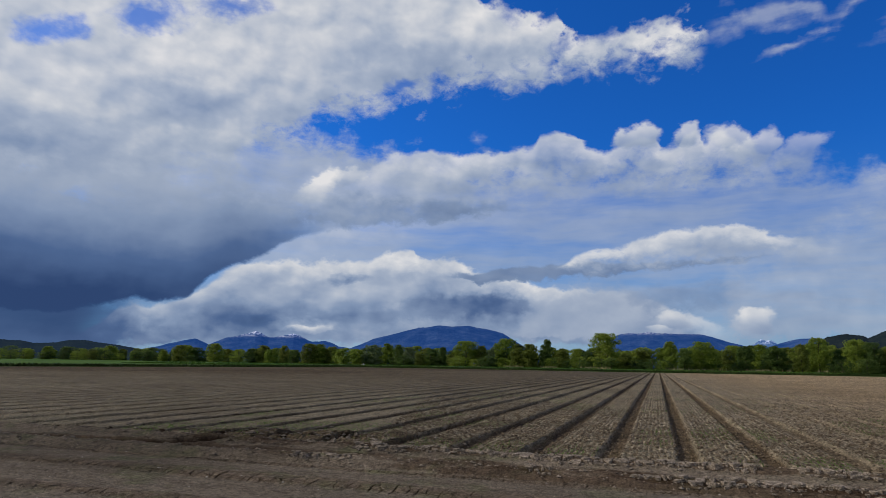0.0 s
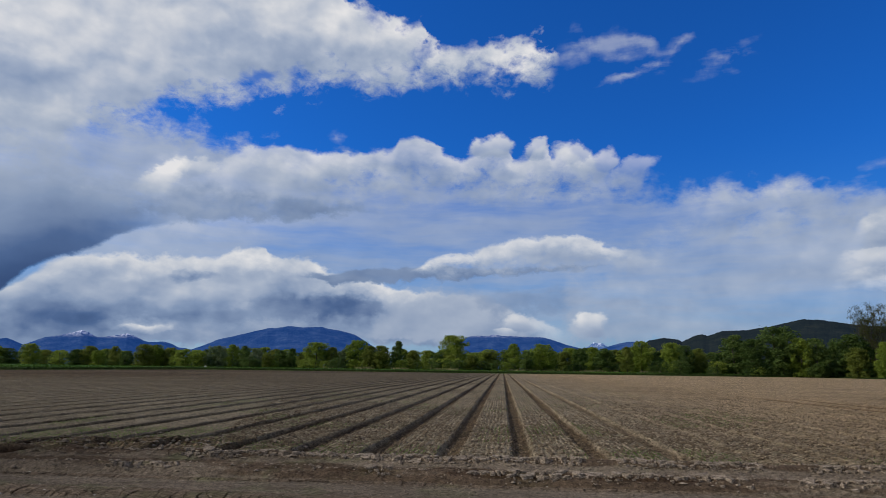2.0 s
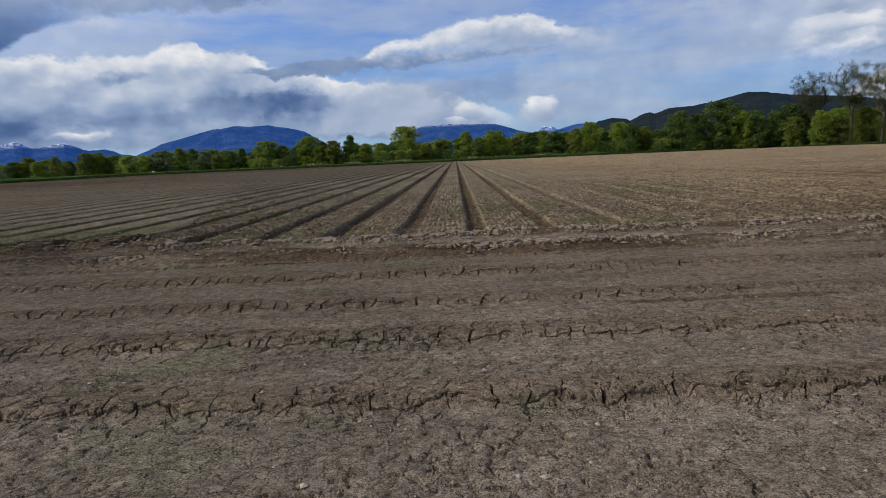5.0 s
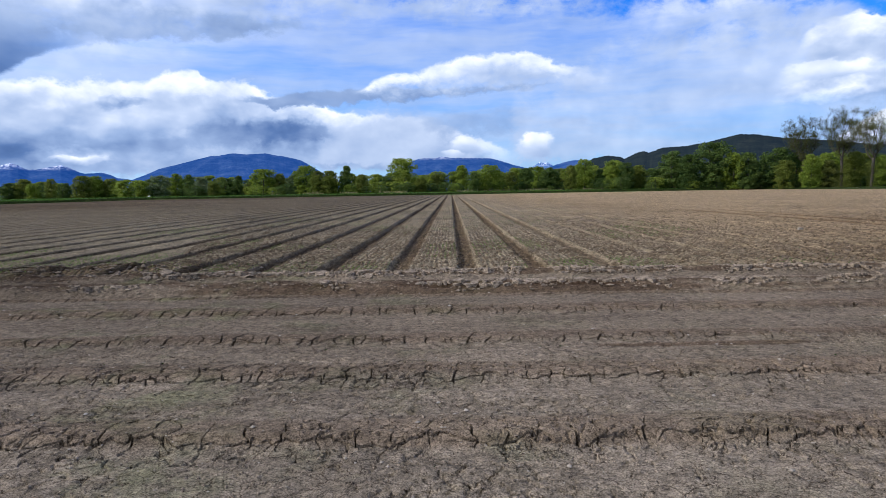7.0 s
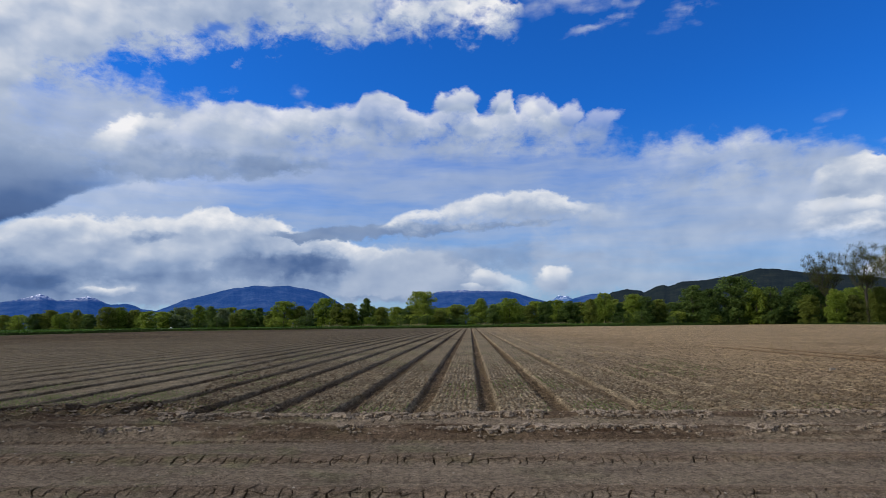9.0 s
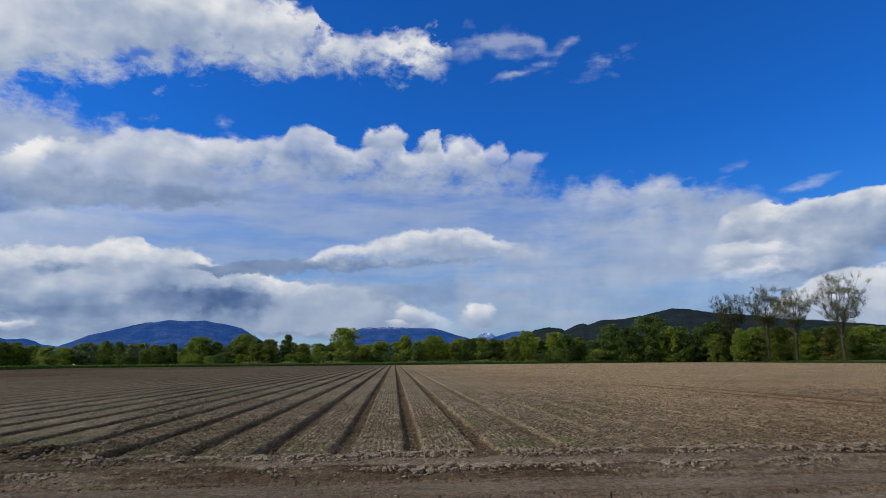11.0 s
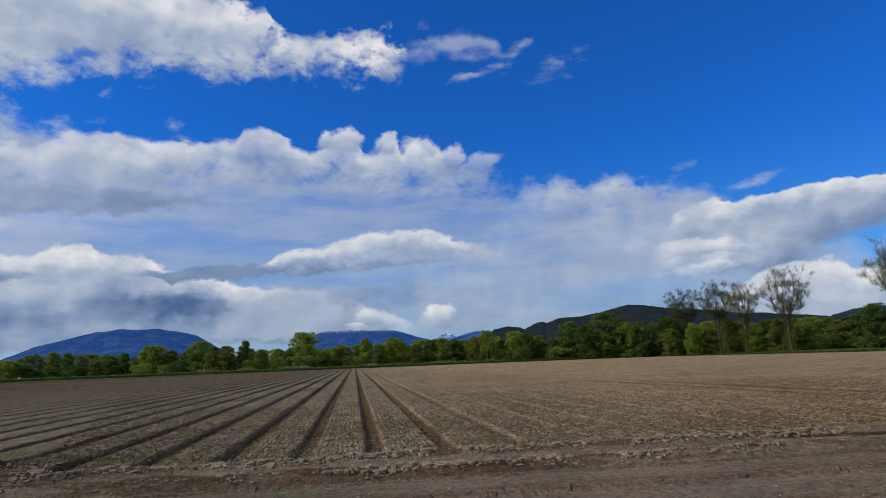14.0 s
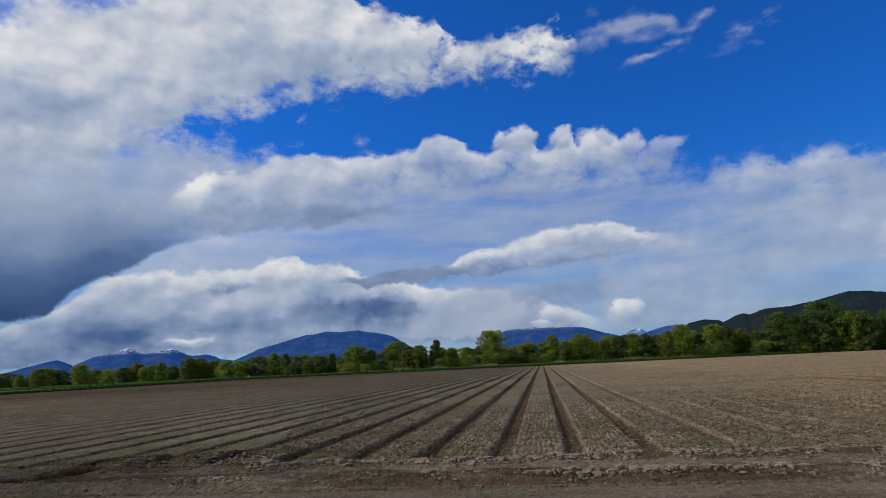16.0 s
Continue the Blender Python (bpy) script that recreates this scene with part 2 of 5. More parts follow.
# grey streak
bank([(-19.2, 7.8), (-17.2, 8.1), (-14.6, 8.4), (-10.0, 8.9), (-7.0, 9.2), (-2.7, 8.8), (2.0, 9.0), (7.3, 9.2), (11.3, 8.9)],
     [(-19.2, 7.7), (-16.1, 7.3), (-12.6, 7.2), (-7.6, 7.6), (-2.7, 7.8), (2.0, 8.3), (7.2, 8.7), (11.3, 8.8)],
     soft_top=0.35, soft_bottom=0.35, high=0.46, mid=0.42, deep=0.4, rim=1, opacity=0.95, ragged=0.8, relief=0.3, streaks=0.1, ends=(3.0, 6.0))
# bright lens cloud
bank([(-8.8, 8.8), (-7.5, 9.2), (-6.5, 9.8), (-5.5, 10.3), (-3.6, 10.4), (-2.1, 10.7), (-0.2, 11.3), (2.1, 11.7), (4.8, 11.8), (7.4, 11.5), (9.8, 10.7), (12.5, 9.8), (15.1, 8.9)],
     [(-8.8, 8.7), (-5.1, 8.4), (-2.7, 8.5), (-0.3, 8.5), (2.0, 8.8), (6.4, 9.1), (10.5, 9.1), (15.1, 8.7)],
     soft_top=0.45, soft_bottom=2.0, high=0.94, mid=0.72, deep=0.62, rim=1.8, opacity=0.9, ragged=0.8, relief=0.6, streaks=0.0, ends=(2.0, 7.0))
# falling rain, pale and fading
bank([(-12.4, 5.0), (-10.9, 6.4), (-8.9, 7.1), (-5.1, 7.4), (-1.9, 7.2), (0.5, 5.8), (2.5, 3.1)],
     [(-12.2, 2.3), (2.5, 2.4)],
     soft_top=1.6, soft_bottom=0.5, high=0.68, mid=0.66, deep=0.62, rim=2, opacity=0.75, ragged=0.7, relief=0.2, streaks=0.0)
# dark belt under the low cumulus
bank([(-27.0, 4.7), (-22.8, 5.6), (-17.9, 6.5), (-15.1, 6.7), (-12.4, 6.5), (-9.5, 5.4)],
     [(-26.8, 3.5), (-21.1, 3.7), (-17.8, 3.9), (-13.5, 4.1), (-9.5, 4.6)],
     soft_top=0.9, soft_bottom=0.9, high=0.40, mid=0.36, deep=0.34, rim=1, opacity=0.68, ragged=1.1, relief=0.4, streaks=0.25, ends=(3.0, 2.0))
# grey underside beside the rain
bank([(-3.2, 6.3), (-0.4, 7.3), (4.2, 7.3), (8.4, 6.9), (12.3, 6.3), (16.5, 5.7)],
     [(-3.2, 5.3), (-0.5, 4.3), (4.0, 5.0), (8.2, 4.9), (12.2, 5.0), (16.4, 4.8)],
     soft_top=1.2, soft_bottom=2.0, high=0.47, mid=0.45, deep=0.43, rim=1, opacity=0.6, ragged=0.8, relief=0.3, streaks=0.3)
# white haze between the high arm and the middle bank
bank([(-50.0, 22.0), (-36.0, 21.5), (-28.0, 20.5), (-21.0, 19.2), (-14.0, 17.5), (-8.0, 16.5)],
     [(-50.0, 10.0), (-30.0, 12.5), (-8.0, 14.0)],
     soft_top=3.5, soft_bottom=2.5, high=0.76, mid=0.71, deep=0.64, rim=3, opacity=0.75, ragged=1.0, relief=0.35, streaks=0.25, ends=(6.0, 10.0))
# middle bank with crisp heads
bank([(-34.0, 12.7), (-32.7, 14.2), (-31.0, 15.1), (-29.3, 16.4), (-28.3, 16.8), (-26.2, 17.1), (-23.1, 18.8), (-18.9, 19.2), (-15.2, 19.0), (-11.5, 19.1), (-10.4, 19.4), (-9.7, 20.3), (-8.1, 20.5), (-6.8, 20.2), (-5.8, 19.4), (-3.8, 18.9), (-1.8, 19.7), (-0.8, 20.0), (0.4, 19.6), (1.3, 18.5), (2.5, 18.7), (3.2, 19.7), (4.2, 19.7), (4.6, 18.8), (5.3, 19.2), (7.1, 18.6), (8.4, 17.8), (10.1, 17.2), (12.4, 16.2), (14.9, 15.2)],
     [(-34.0, 11.9), (-28.1, 12.1), (-22.9, 12.8), (-12.6, 15.4), (-2.4, 15.6), (6.8, 15.1), (14.8, 14.8)],
     soft_top=0.6, soft_bottom=3.6, high=0.92, mid=0.67, deep=0.60, rim=2.6, opacity=0.9, ragged=0.8, relief=0.6, streaks=0.15, ends=(17.0, 11.0))
# high arm of cloud reaching across
# its ragged underside turns to the blue
bank([(-60.3, 26.4), (-23.7, 34.9), (-17.0, 33.4), (-14.2, 31.9), (-12.2, 31.4), (-10.6, 30.6), (-9.0, 30.2), (-7.9, 30.6), (-7.1, 29.2), (-5.6, 28.1), (-4.0, 28.3), (-2.4, 28.8), (0.6, 28.8), (3.5, 28.7), (4.9, 27.8), (5.5, 26.9)],
     [(-58.2, 11.4), (-46.8, 13.4), (-40.4, 15.7), (-35.9, 18.1), (-31.6, 20.4), (-29.6, 21.6), (-27.5, 22.0), (-24.3, 22.6), (-22.2, 23.6), (-20.9, 23.2), (-19.5, 24.4), (-17.9, 24.8), (-14.7, 24.4), (-9.3, 24.8), (-8.5, 25.6), (-6.7, 25.3), (-2.1, 25.5), (1.9, 25.4), (4.3, 25.8), (5.5, 26.5)],
     soft_top=1.1, soft_bottom=2.8, high=0.92, mid=0.86, deep=0.70, rim=2.0, opacity=0.97, ragged=1.6, relief=0.6, streaks=0.0)
# rain falling under the heavy cloud
bank([(-64.0, 10.0), (-55.0, 9.5), (-48.0, 7.5), (-42.0, 6.0)],
     [(-64.0, -1.0), (-42.0, -1.0)],
     soft_top=3.0, soft_bottom=0.5, high=0.24, mid=0.27, deep=0.31, rim=2, opacity=0.97, ragged=0.4, relief=0.05, streaks=0.0, ends=(1.0, 7.0))
# heavy rain cloud
bank([(-62.0, 18.5), (-55.1, 18.8), (-51.3, 18.6), (-47.3, 18.7), (-43.0, 18.6), (-38.4, 18.8), (-33.4, 18.5), (-28.3, 17.5), (-24.0, 15.3)],
     [(-62.0, 3.6), (-52.9, 3.4), (-48.5, 3.8), (-46.2, 4.4), (-45.3, 4.7), (-43.0, 4.9), (-40.7, 5.0), (-39.2, 6.5), (-37.5, 7.8), (-34.3, 9.2), (-32.0, 10.6), (-28.0, 11.8), (-24.0, 12.3)],
     soft_top=6.0, soft_bottom=0.5, high=0.72, mid=0.63, deep=0.17, rim=3, opacity=0.97, ragged=0.35, relief=0.14, streaks=0.0, ends=(1.0, 13.0))
# grey fold in the middle bank
bank([(-33.6, 13.1), (-31.2, 13.8), (-28.2, 15.2), (-25.6, 15.6), (-22.0, 15.1), (-17.8, 15.3), (-12.6, 14.9), (-9.5, 14.3)],
     [(-33.5, 12.2), (-30.1, 12.0), (-26.0, 11.9), (-22.9, 12.2), (-17.7, 12.8), (-13.6, 13.5), (-9.5, 14.1)],
     soft_top=1.8, soft_bottom=0.8, high=0.56, mid=0.44, deep=0.36, rim=1.0, opacity=0.85, ragged=0.9, relief=0.35, streaks=0.15, ends=(1.5, 7.0))
# milky haze before the eastern bank
bank([(4.7, 8.3), (8.7, 10.1), (12.7, 11.9), (16.9, 12.9), (21.6, 13.1), (26.2, 12.6), (33.0, 10.5), (39.7, 7.5)],
     [(4.9, 2.4), (39.2, 1.9)],
     soft_top=3.0, soft_bottom=0.5, high=0.7, mid=0.67, deep=0.61, rim=2, opacity=0.66, ragged=1.4, relief=0.4, streaks=0.4)
# white heads of the eastern bank
bank([(27.9, 10.8), (28.7, 11.8), (30.2, 12.2), (31.7, 12.3), (33.1, 12.1), (35.5, 12.4), (37.9, 12.4), (40.1, 12.7), (41.2, 12.8), (42.3, 12.4), (44.4, 12.4), (46.4, 11.9), (48.4, 12.0), (49.5, 11.7), (50.4, 11.1), (50.7, 10.5)],
     [(27.8, 8.6), (32.9, 8.3), (37.5, 7.5), (40.2, 7.9), (42.8, 8.4), (44.1, 9.1), (45.4, 9.7), (47.4, 9.9), (50.7, 10.3)],
     soft_top=0.35, soft_bottom=1.0, high=0.95, mid=0.66, deep=0.5, rim=2.0, opacity=0.97, ragged=0.8, relief=0.7, streaks=0.0)
# soft shoulder west of it
bank([(12.2, 13.7), (14.3, 14.9), (16.4, 15.6), (20.6, 15.4), (25.8, 14.9), (30.8, 13.9), (32.9, 12.8)],
     [(12.2, 11.9), (23.1, 11.0), (32.8, 10.6)],
     soft_top=1.8, soft_bottom=2.5, high=0.80, mid=0.70, deep=0.64, rim=2, opacity=0.75, ragged=1.2, relief=0.5, streaks=0.35, ends=(8.0, 3.0))
# grey base of the eastern bank
bank([(26.0, 8.1), (30.5, 9.1), (33.9, 9.3), (37.6, 8.8), (39.7, 7.7), (40.6, 6.9)],
     [(26.0, 7.1), (29.9, 6.6), (32.7, 5.8), (36.5, 5.9), (40.6, 6.7)],
     soft_top=1.8, soft_bottom=1.1, high=0.68, mid=0.56, deep=0.46, rim=1.5, opacity=0.75, ragged=0.9, relief=0.6, streaks=0.2, ends=(3.0, 3.0))
# low white cloud over the eastern hills
bank([(30.2, 3.3), (32.2, 4.7), (33.7, 5.6), (35.1, 6.3), (36.5, 6.7), (37.4, 6.8), (40.1, 6.5), (40.9, 6.0), (41.7, 5.8), (45.8, 5.8), (47.4, 5.6), (52.0, 5.6), (54.4, 5.2)],
     [(30.1, 2.1), (53.9, 1.4)],
     soft_top=0.4, soft_bottom=0.5, high=0.92, mid=0.76, deep=0.66, rim=2.5, opacity=0.95, ragged=0.8, relief=0.5, streaks=0.1)
# streak over the low white cloud
bank([(45.2, 6.0), (47.0, 6.4), (48.6, 6.8), (49.8, 7.1), (52.2, 7.2), (54.9, 7.1)],
     [(45.2, 5.9), (48.9, 5.9), (52.0, 6.0), (54.8, 5.8)],
     soft_top=0.4, soft_bottom=0.6, high=0.82, mid=0.62, deep=0.5, rim=0.8, opacity=0.9, ragged=0.8, relief=0.4, streaks=0.1)
# bright head over the grey fold
puff(-30.2, 15.3, 2.4, 1.2, 35, 0.8)
puff(-27.6, 16.2, 2.2, 0.9, 15, 0.6)
# separate heads at the end of the middle bank
puff(-0.8, 19.5, 2.3, 1.3, 0, 0.85)
puff(3.2, 19.3, 1.3, 0.9, 20, 0.75)
puff(6.8, 18.6, 2.4, 1.5, -25, 0.7)
puff(9.1, 17.9, 2.2, 1.3, 30, 0.6)
puff(12.0, 17.1, 2.4, 1.4, 30, 0.42)
puff(4.5, 17.4, 4.0, 1.3, -8, 0.4)
puff(1.6, 3.9, 1.9, 0.8, 0, 0.85)
puff(7.5, 3.9, 2.3, 1.1, 10, 0.85)
puff(0.1, 3.3, 1.4, 0.5, 0, 0.7)
puff(-30.3, 2.9, 2.4, 0.6, 0, 0.6)
puff(30.0, 8.5, 3.3, 0.8, 0, 0.4)
wisp(7.6, 28.0, 2.6, 1.3, 20, 0.45)
wisp(10.6, 27.6, 3.0, 1.2, -15, 0.45)
wisp(13.4, 27.1, 1.7, 0.7, -30, 0.4)
wisp(16.0, 26.8, 2.0, 0.7, 25, 0.45)
wisp(11.9, 25.1, 3.2, 0.45, 10, 0.5)
wisp(14.4, 25.3, 1.8, 0.5, 20, 0.5)
wisp(20.1, 25.3, 3.8, 1.0, 12, 0.55)
wisp(-15.3, 20.3, 1.0, 0.8, 0, 0.5)
wisp(29.3, 15.2, 1.9, 0.7, 30, 0.35)
wisp(34.6, 13.5, 2.8, 0.5, 10, 0.4)
wisp(51.2, 9.9, 4.2, 0.8, 20, 0.35)
wisp(48.7, 8.0, 2.4, 0.5, 15, 0.35)

# clear and deep above, milkier towards the horizon
tint = blend(wt, remap(wt, height, 3.0, 20.0), (0.34, 0.76, 1.18), (0.12, 0.655, 1.38))
tinted = blend(wt, 1.0, sky.outputs[0], tint, "MULTIPLY")
blue_light = wt.nodes.new("ShaderNodeBackground")
blue_light.inputs["Strength"].default_value = 0.114
wt.links.new(tinted, blue_light.inputs["Color"])
cloud_light = wt.nodes.new("ShaderNodeBackground")
cloud_light.inputs["Strength"].default_value = 1.0
spots = calc(wt, "SUBTRACT", sums["bright"], sums["shade"])
clear, tone_sum = 1.0, 0.5
for alpha, tone in layers:
    tone_sum = calc(wt, "ADD", calc(wt, "MULTIPLY", tone_sum, calc(wt, "SUBTRACT", 1.0, alpha)), calc(wt, "MULTIPLY", tone, alpha))
    clear = calc(wt, "MULTIPLY", clear, calc(wt, "SUBTRACT", 1.0, alpha))
# tone of what cloud there is, free of the clear share
covered = calc(wt, "SUBTRACT", 1.0, clear)
tone_sum = calc(wt, "DIVIDE", calc(wt, "SUBTRACT", tone_sum, calc(wt, "MULTIPLY", clear, 0.5)), calc(wt, "MAXIMUM", covered, 0.02))
wt.links.new(ramp(wt, calc(wt, "ADD", tone_sum, spots), *TONES), cloud_light.inputs["Color"])
# ragged holes where a gap lies in the cloud
ragged_by = calc(wt, "MULTIPLY", calc(wt, "MULTIPLY_ADD", torn, 1.6, calc(wt, "MULTIPLY", billow, -0.8)), calc(wt, "MINIMUM", calc(wt, "MULTIPLY", sums["gap"], 3.0), 1.0))
opening = remap(wt, calc(wt, "ADD", sums["gap"], ragged_by), 0.10, 0.95, 1.0, 0.20)
sky_mix = wt.nodes.new("ShaderNodeMixShader")
put(wt, sky_mix.inputs[0], calc(wt, "MULTIPLY", covered, opening))
wt.links.new(blue_light.outputs[0], sky_mix.inputs[1])
wt.links.new(cloud_light.outputs[0], sky_mix.inputs[2])
sky_out = wt.nodes.new("ShaderNodeOutputWorld")
wt.links.new(sky_mix.outputs[0], sky_out.inputs[0])

sun = new("sun", bpy.data.lights.new("sun", "SUN"))
sun.data.energy, sun.data.angle, sun.data.color = 3.9, radians(2.0), (1.0, 0.92, 0.80)
a, e = radians(SUN_AZ), radians(SUN_EL)
sun.matrix_world = look((60 * math.sin(a) * math.cos(e), 60 * math.cos(a) * math.cos(e), 60 * math.sin(e)), (0, 0, 0))


# ---- materials ----
def material(name):
    m = bpy.data.materials.new(name)
    m.use_nodes = True
    return m, m.node_tree, m.node_tree.nodes["Principled BSDF"]


def world_place(tree):
    return node(tree, "ShaderNodeNewGeometry").outputs["Position"]


def bumped(tree, shader, heights, strength, distance):
    b = node(tree, "ShaderNodeBump")
    put(tree, b.inputs["Height"], heights)
    b.inputs["Strength"].default_value, b.inputs["Distance"].default_value = strength, distance
    tree.links.new(b.outputs[0], shader.inputs["Normal"])


def soil_material(name, light, dark, green=0.0, tracks=(), rough=0.045):
    m, t, p = material(name)
    at = world_place(t)
    along = vcalc(t, "MULTIPLY", at, (0.35, 1.0, 1.0) if not green else (1.0, 0.55, 1.0))
    big = noise_of(t, at, 0.13, 4.0, 0.6)
    mid = noise_of(t, along, 1.7, 5.0, 0.65)
    small = noise_of(t, at, 22.0, 6.0, 0.75)
    grit = noise_of(t, at, 90.0, 3.0, 0.8)
    mix = calc(t, "ADD", calc(t, "MULTIPLY", big, 0.5), calc(t, "MULTIPLY", mid, 0.5))
    colour = blend(t, remap(t, mix, 0.36, 0.64), dark, light)
    # pale dry crumbs, with the shade of the gaps between them put into the colour
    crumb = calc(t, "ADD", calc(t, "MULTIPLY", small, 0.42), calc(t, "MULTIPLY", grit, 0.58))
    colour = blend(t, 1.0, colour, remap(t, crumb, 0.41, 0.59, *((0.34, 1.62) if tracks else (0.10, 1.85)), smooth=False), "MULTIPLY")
    x = node(t, "ShaderNodeSeparateXYZ")
    t.links.new(at, x.inputs[0])
    relief = crumb
    if green:
        drills = noise_of(t, vcalc(t, "MULTIPLY", at, (8.5, 0.8, 1.0)), 1.0, 4.0, 0.7)
        lumps = noise_of(t, vcalc(t, "MULTIPLY", at, (1.0, 0.38, 1.0)), 9.0, 5.0, 0.85)
        colour = blend(t, 1.0, colour, remap(t, calc(t, "ADD", calc(t, "MULTIPLY", drills, 0.3), calc(t, "MULTIPLY", lumps, 0.7)), 0.40, 0.60, 0.50, 1.50, smooth=False), "MULTIPLY")
        relief = calc(t, "MULTIPLY_ADD", lumps, 1.0, relief)
        # redder, moister earth along the furrows, with their shade put into its colour
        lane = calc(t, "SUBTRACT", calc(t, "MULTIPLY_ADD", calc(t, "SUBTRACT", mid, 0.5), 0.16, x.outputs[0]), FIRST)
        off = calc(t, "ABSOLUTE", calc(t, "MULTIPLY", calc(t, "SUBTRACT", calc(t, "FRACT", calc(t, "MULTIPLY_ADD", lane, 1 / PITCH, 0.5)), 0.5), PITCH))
        # drilled rows between the furrows, broken here and there
        drilled = calc(t, "MULTIPLY", calc(t, "SINE", calc(t, "MULTIPLY", off, 58.0)), calc(t, "MULTIPLY", remap(t, off, 0.24, 0.30), remap(t, mid, 0.34, 0.60, 0.45, 1.0)))
        relief = calc(t, "MULTIPLY_ADD", drilled, 0.26, relief)
        # light crests and shaded hollows of the rows put into the colour too
        colour = blend(t, 1.0, colour, remap(t, drilled, -1.0, 1.0, 0.64, 1.32, smooth=False), "MULTIPLY")
        wet_and_shade = calc(t, "MULTIPLY", remap(t, off, 0.13, 0.21, 0.95, 0.0), calc(t, "MULTIPLY", remap(t, x.outputs[0], 2.0, 4.2, 1.0, 0.12), remap(t, x.outputs[0], -40.0, -14.0, 0.4, 1.0)))
        colour = blend(t, wet_and_shade, colour, blend(t, 1.0, colour, (0.43, 0.365, 0.31), "MULTIPLY"))
    # shaded west and sunlit, warmer east of the ground put into the colour
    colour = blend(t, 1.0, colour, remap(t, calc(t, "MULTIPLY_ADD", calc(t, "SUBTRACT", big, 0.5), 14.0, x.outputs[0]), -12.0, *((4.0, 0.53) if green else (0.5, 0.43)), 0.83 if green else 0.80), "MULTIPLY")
    colour = blend(t, remap(t, x.outputs[0], 0.0, 14.0), colour, blend(t, 1.0, colour, (1.15, 1.03, 0.90) if green else (1.03, 1.0, 0.96), "MULTIPLY"))
    for y0, wide, gap, tall in tracks:
        # earth pressed by a tyre, with the shade of its step put into the colour
        y = calc(t, "MULTIPLY_ADD", calc(t, "SUBTRACT", mid, 0.5), 0.30, x.outputs[1])
        band = calc(t, "MULTIPLY", remap(t, y, y0 - 0.05, y0 + 0.05), remap(t, y, y0 + wide - 0.05, y0 + wide + 0.12, 1.0, 0.0))
        colour = blend(t, calc(t, "MULTIPLY", band, 0.5), colour, blend(t, 1.0, colour, (0.74, 0.64, 0.57), "MULTIPLY"))
    if tracks:
        lumps = noise_of(t, vcalc(t, "MULTIPLY", at, (0.8, 0.7, 1.0)), 10.0, 5.0, 0.8)
        relief = calc(t, "MULTIPLY_ADD", lumps, 0.6, relief)
        colour = blend(t, 1.0, colour, remap(t, lumps, 0.36, 0.64, 0.66, 1.34, smooth=False), "MULTIPLY")
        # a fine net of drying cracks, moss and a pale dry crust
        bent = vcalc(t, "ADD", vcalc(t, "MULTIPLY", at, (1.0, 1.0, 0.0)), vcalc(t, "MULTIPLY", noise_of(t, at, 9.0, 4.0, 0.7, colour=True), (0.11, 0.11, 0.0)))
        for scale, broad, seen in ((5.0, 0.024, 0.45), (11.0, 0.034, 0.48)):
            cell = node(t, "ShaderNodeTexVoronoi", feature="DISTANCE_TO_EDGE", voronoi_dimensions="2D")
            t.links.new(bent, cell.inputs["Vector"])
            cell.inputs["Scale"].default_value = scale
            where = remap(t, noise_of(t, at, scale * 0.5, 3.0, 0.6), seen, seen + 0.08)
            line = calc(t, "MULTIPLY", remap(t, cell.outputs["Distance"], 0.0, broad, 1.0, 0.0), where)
            # the shade inside the cracks is put into the colour
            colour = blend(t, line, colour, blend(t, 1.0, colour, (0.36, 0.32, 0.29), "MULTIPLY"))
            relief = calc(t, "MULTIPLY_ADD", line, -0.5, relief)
        crust = remap(t, x.outputs[1], 3.2, 7.5, 1.0, 0.0)
        colour = blend(t, crust, colour, blend(t, 1.0, colour, (1.32, 1.36, 1.40), "MULTIPLY"))
        moss = calc(t, "MULTIPLY", remap(t, noise_of(t, at, 0.8, 4.0, 0.65), 0.50, 0.66), remap(t, x.outputs[0], -4.0, 2.5, 0.55, 0.12))
        colour = blend(t, moss, colour, blend(t, 1.0, colour, (0.72, 0.98, 0.62), "MULTIPLY"))
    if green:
        # shade of the far western furrows is put into the colour here
        west_shade = calc(t, "MULTIPLY", remap(t, x.outputs[1], 16.0, 75.0), remap(t, x.outputs[0], -12.0, 25.0, 1.0, 0.0))
        colour = blend(t, west_shade, colour, blend(t, 1.0, colour, (0.76, 0.73, 0.69), "MULTIPLY"))
    if green or tracks:
        # dark damp earth where the machine turned and far west, and clod-bank shade put into the colour
        if green:
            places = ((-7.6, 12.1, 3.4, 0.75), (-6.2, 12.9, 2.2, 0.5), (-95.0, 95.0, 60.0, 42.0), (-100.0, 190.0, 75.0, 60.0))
        else:
            places = ((-7.5, 10.55, 9.0, 0.26), (1.5, 10.5, 5.5, 0.20), (0.6, 9.52, 5.0, 0.16), (-6.8, 11.3, 3.0, 0.35), (2.5, 6.0, 1.2, 0.10), (1.0, 11.2, 8.5, 0.24), (0.5, 9.8, 7.5, 0.22))
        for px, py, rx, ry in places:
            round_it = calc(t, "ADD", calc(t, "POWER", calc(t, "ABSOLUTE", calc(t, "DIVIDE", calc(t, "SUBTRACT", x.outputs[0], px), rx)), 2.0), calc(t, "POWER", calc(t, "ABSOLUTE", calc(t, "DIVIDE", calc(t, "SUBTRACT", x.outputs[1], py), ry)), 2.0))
            torn_or_shade = remap(t, calc(t, "MULTIPLY_ADD", calc(t, "SUBTRACT", mid, 0.5), 4.0, round_it), 0.5, 1.2, 0.85, 0.0)
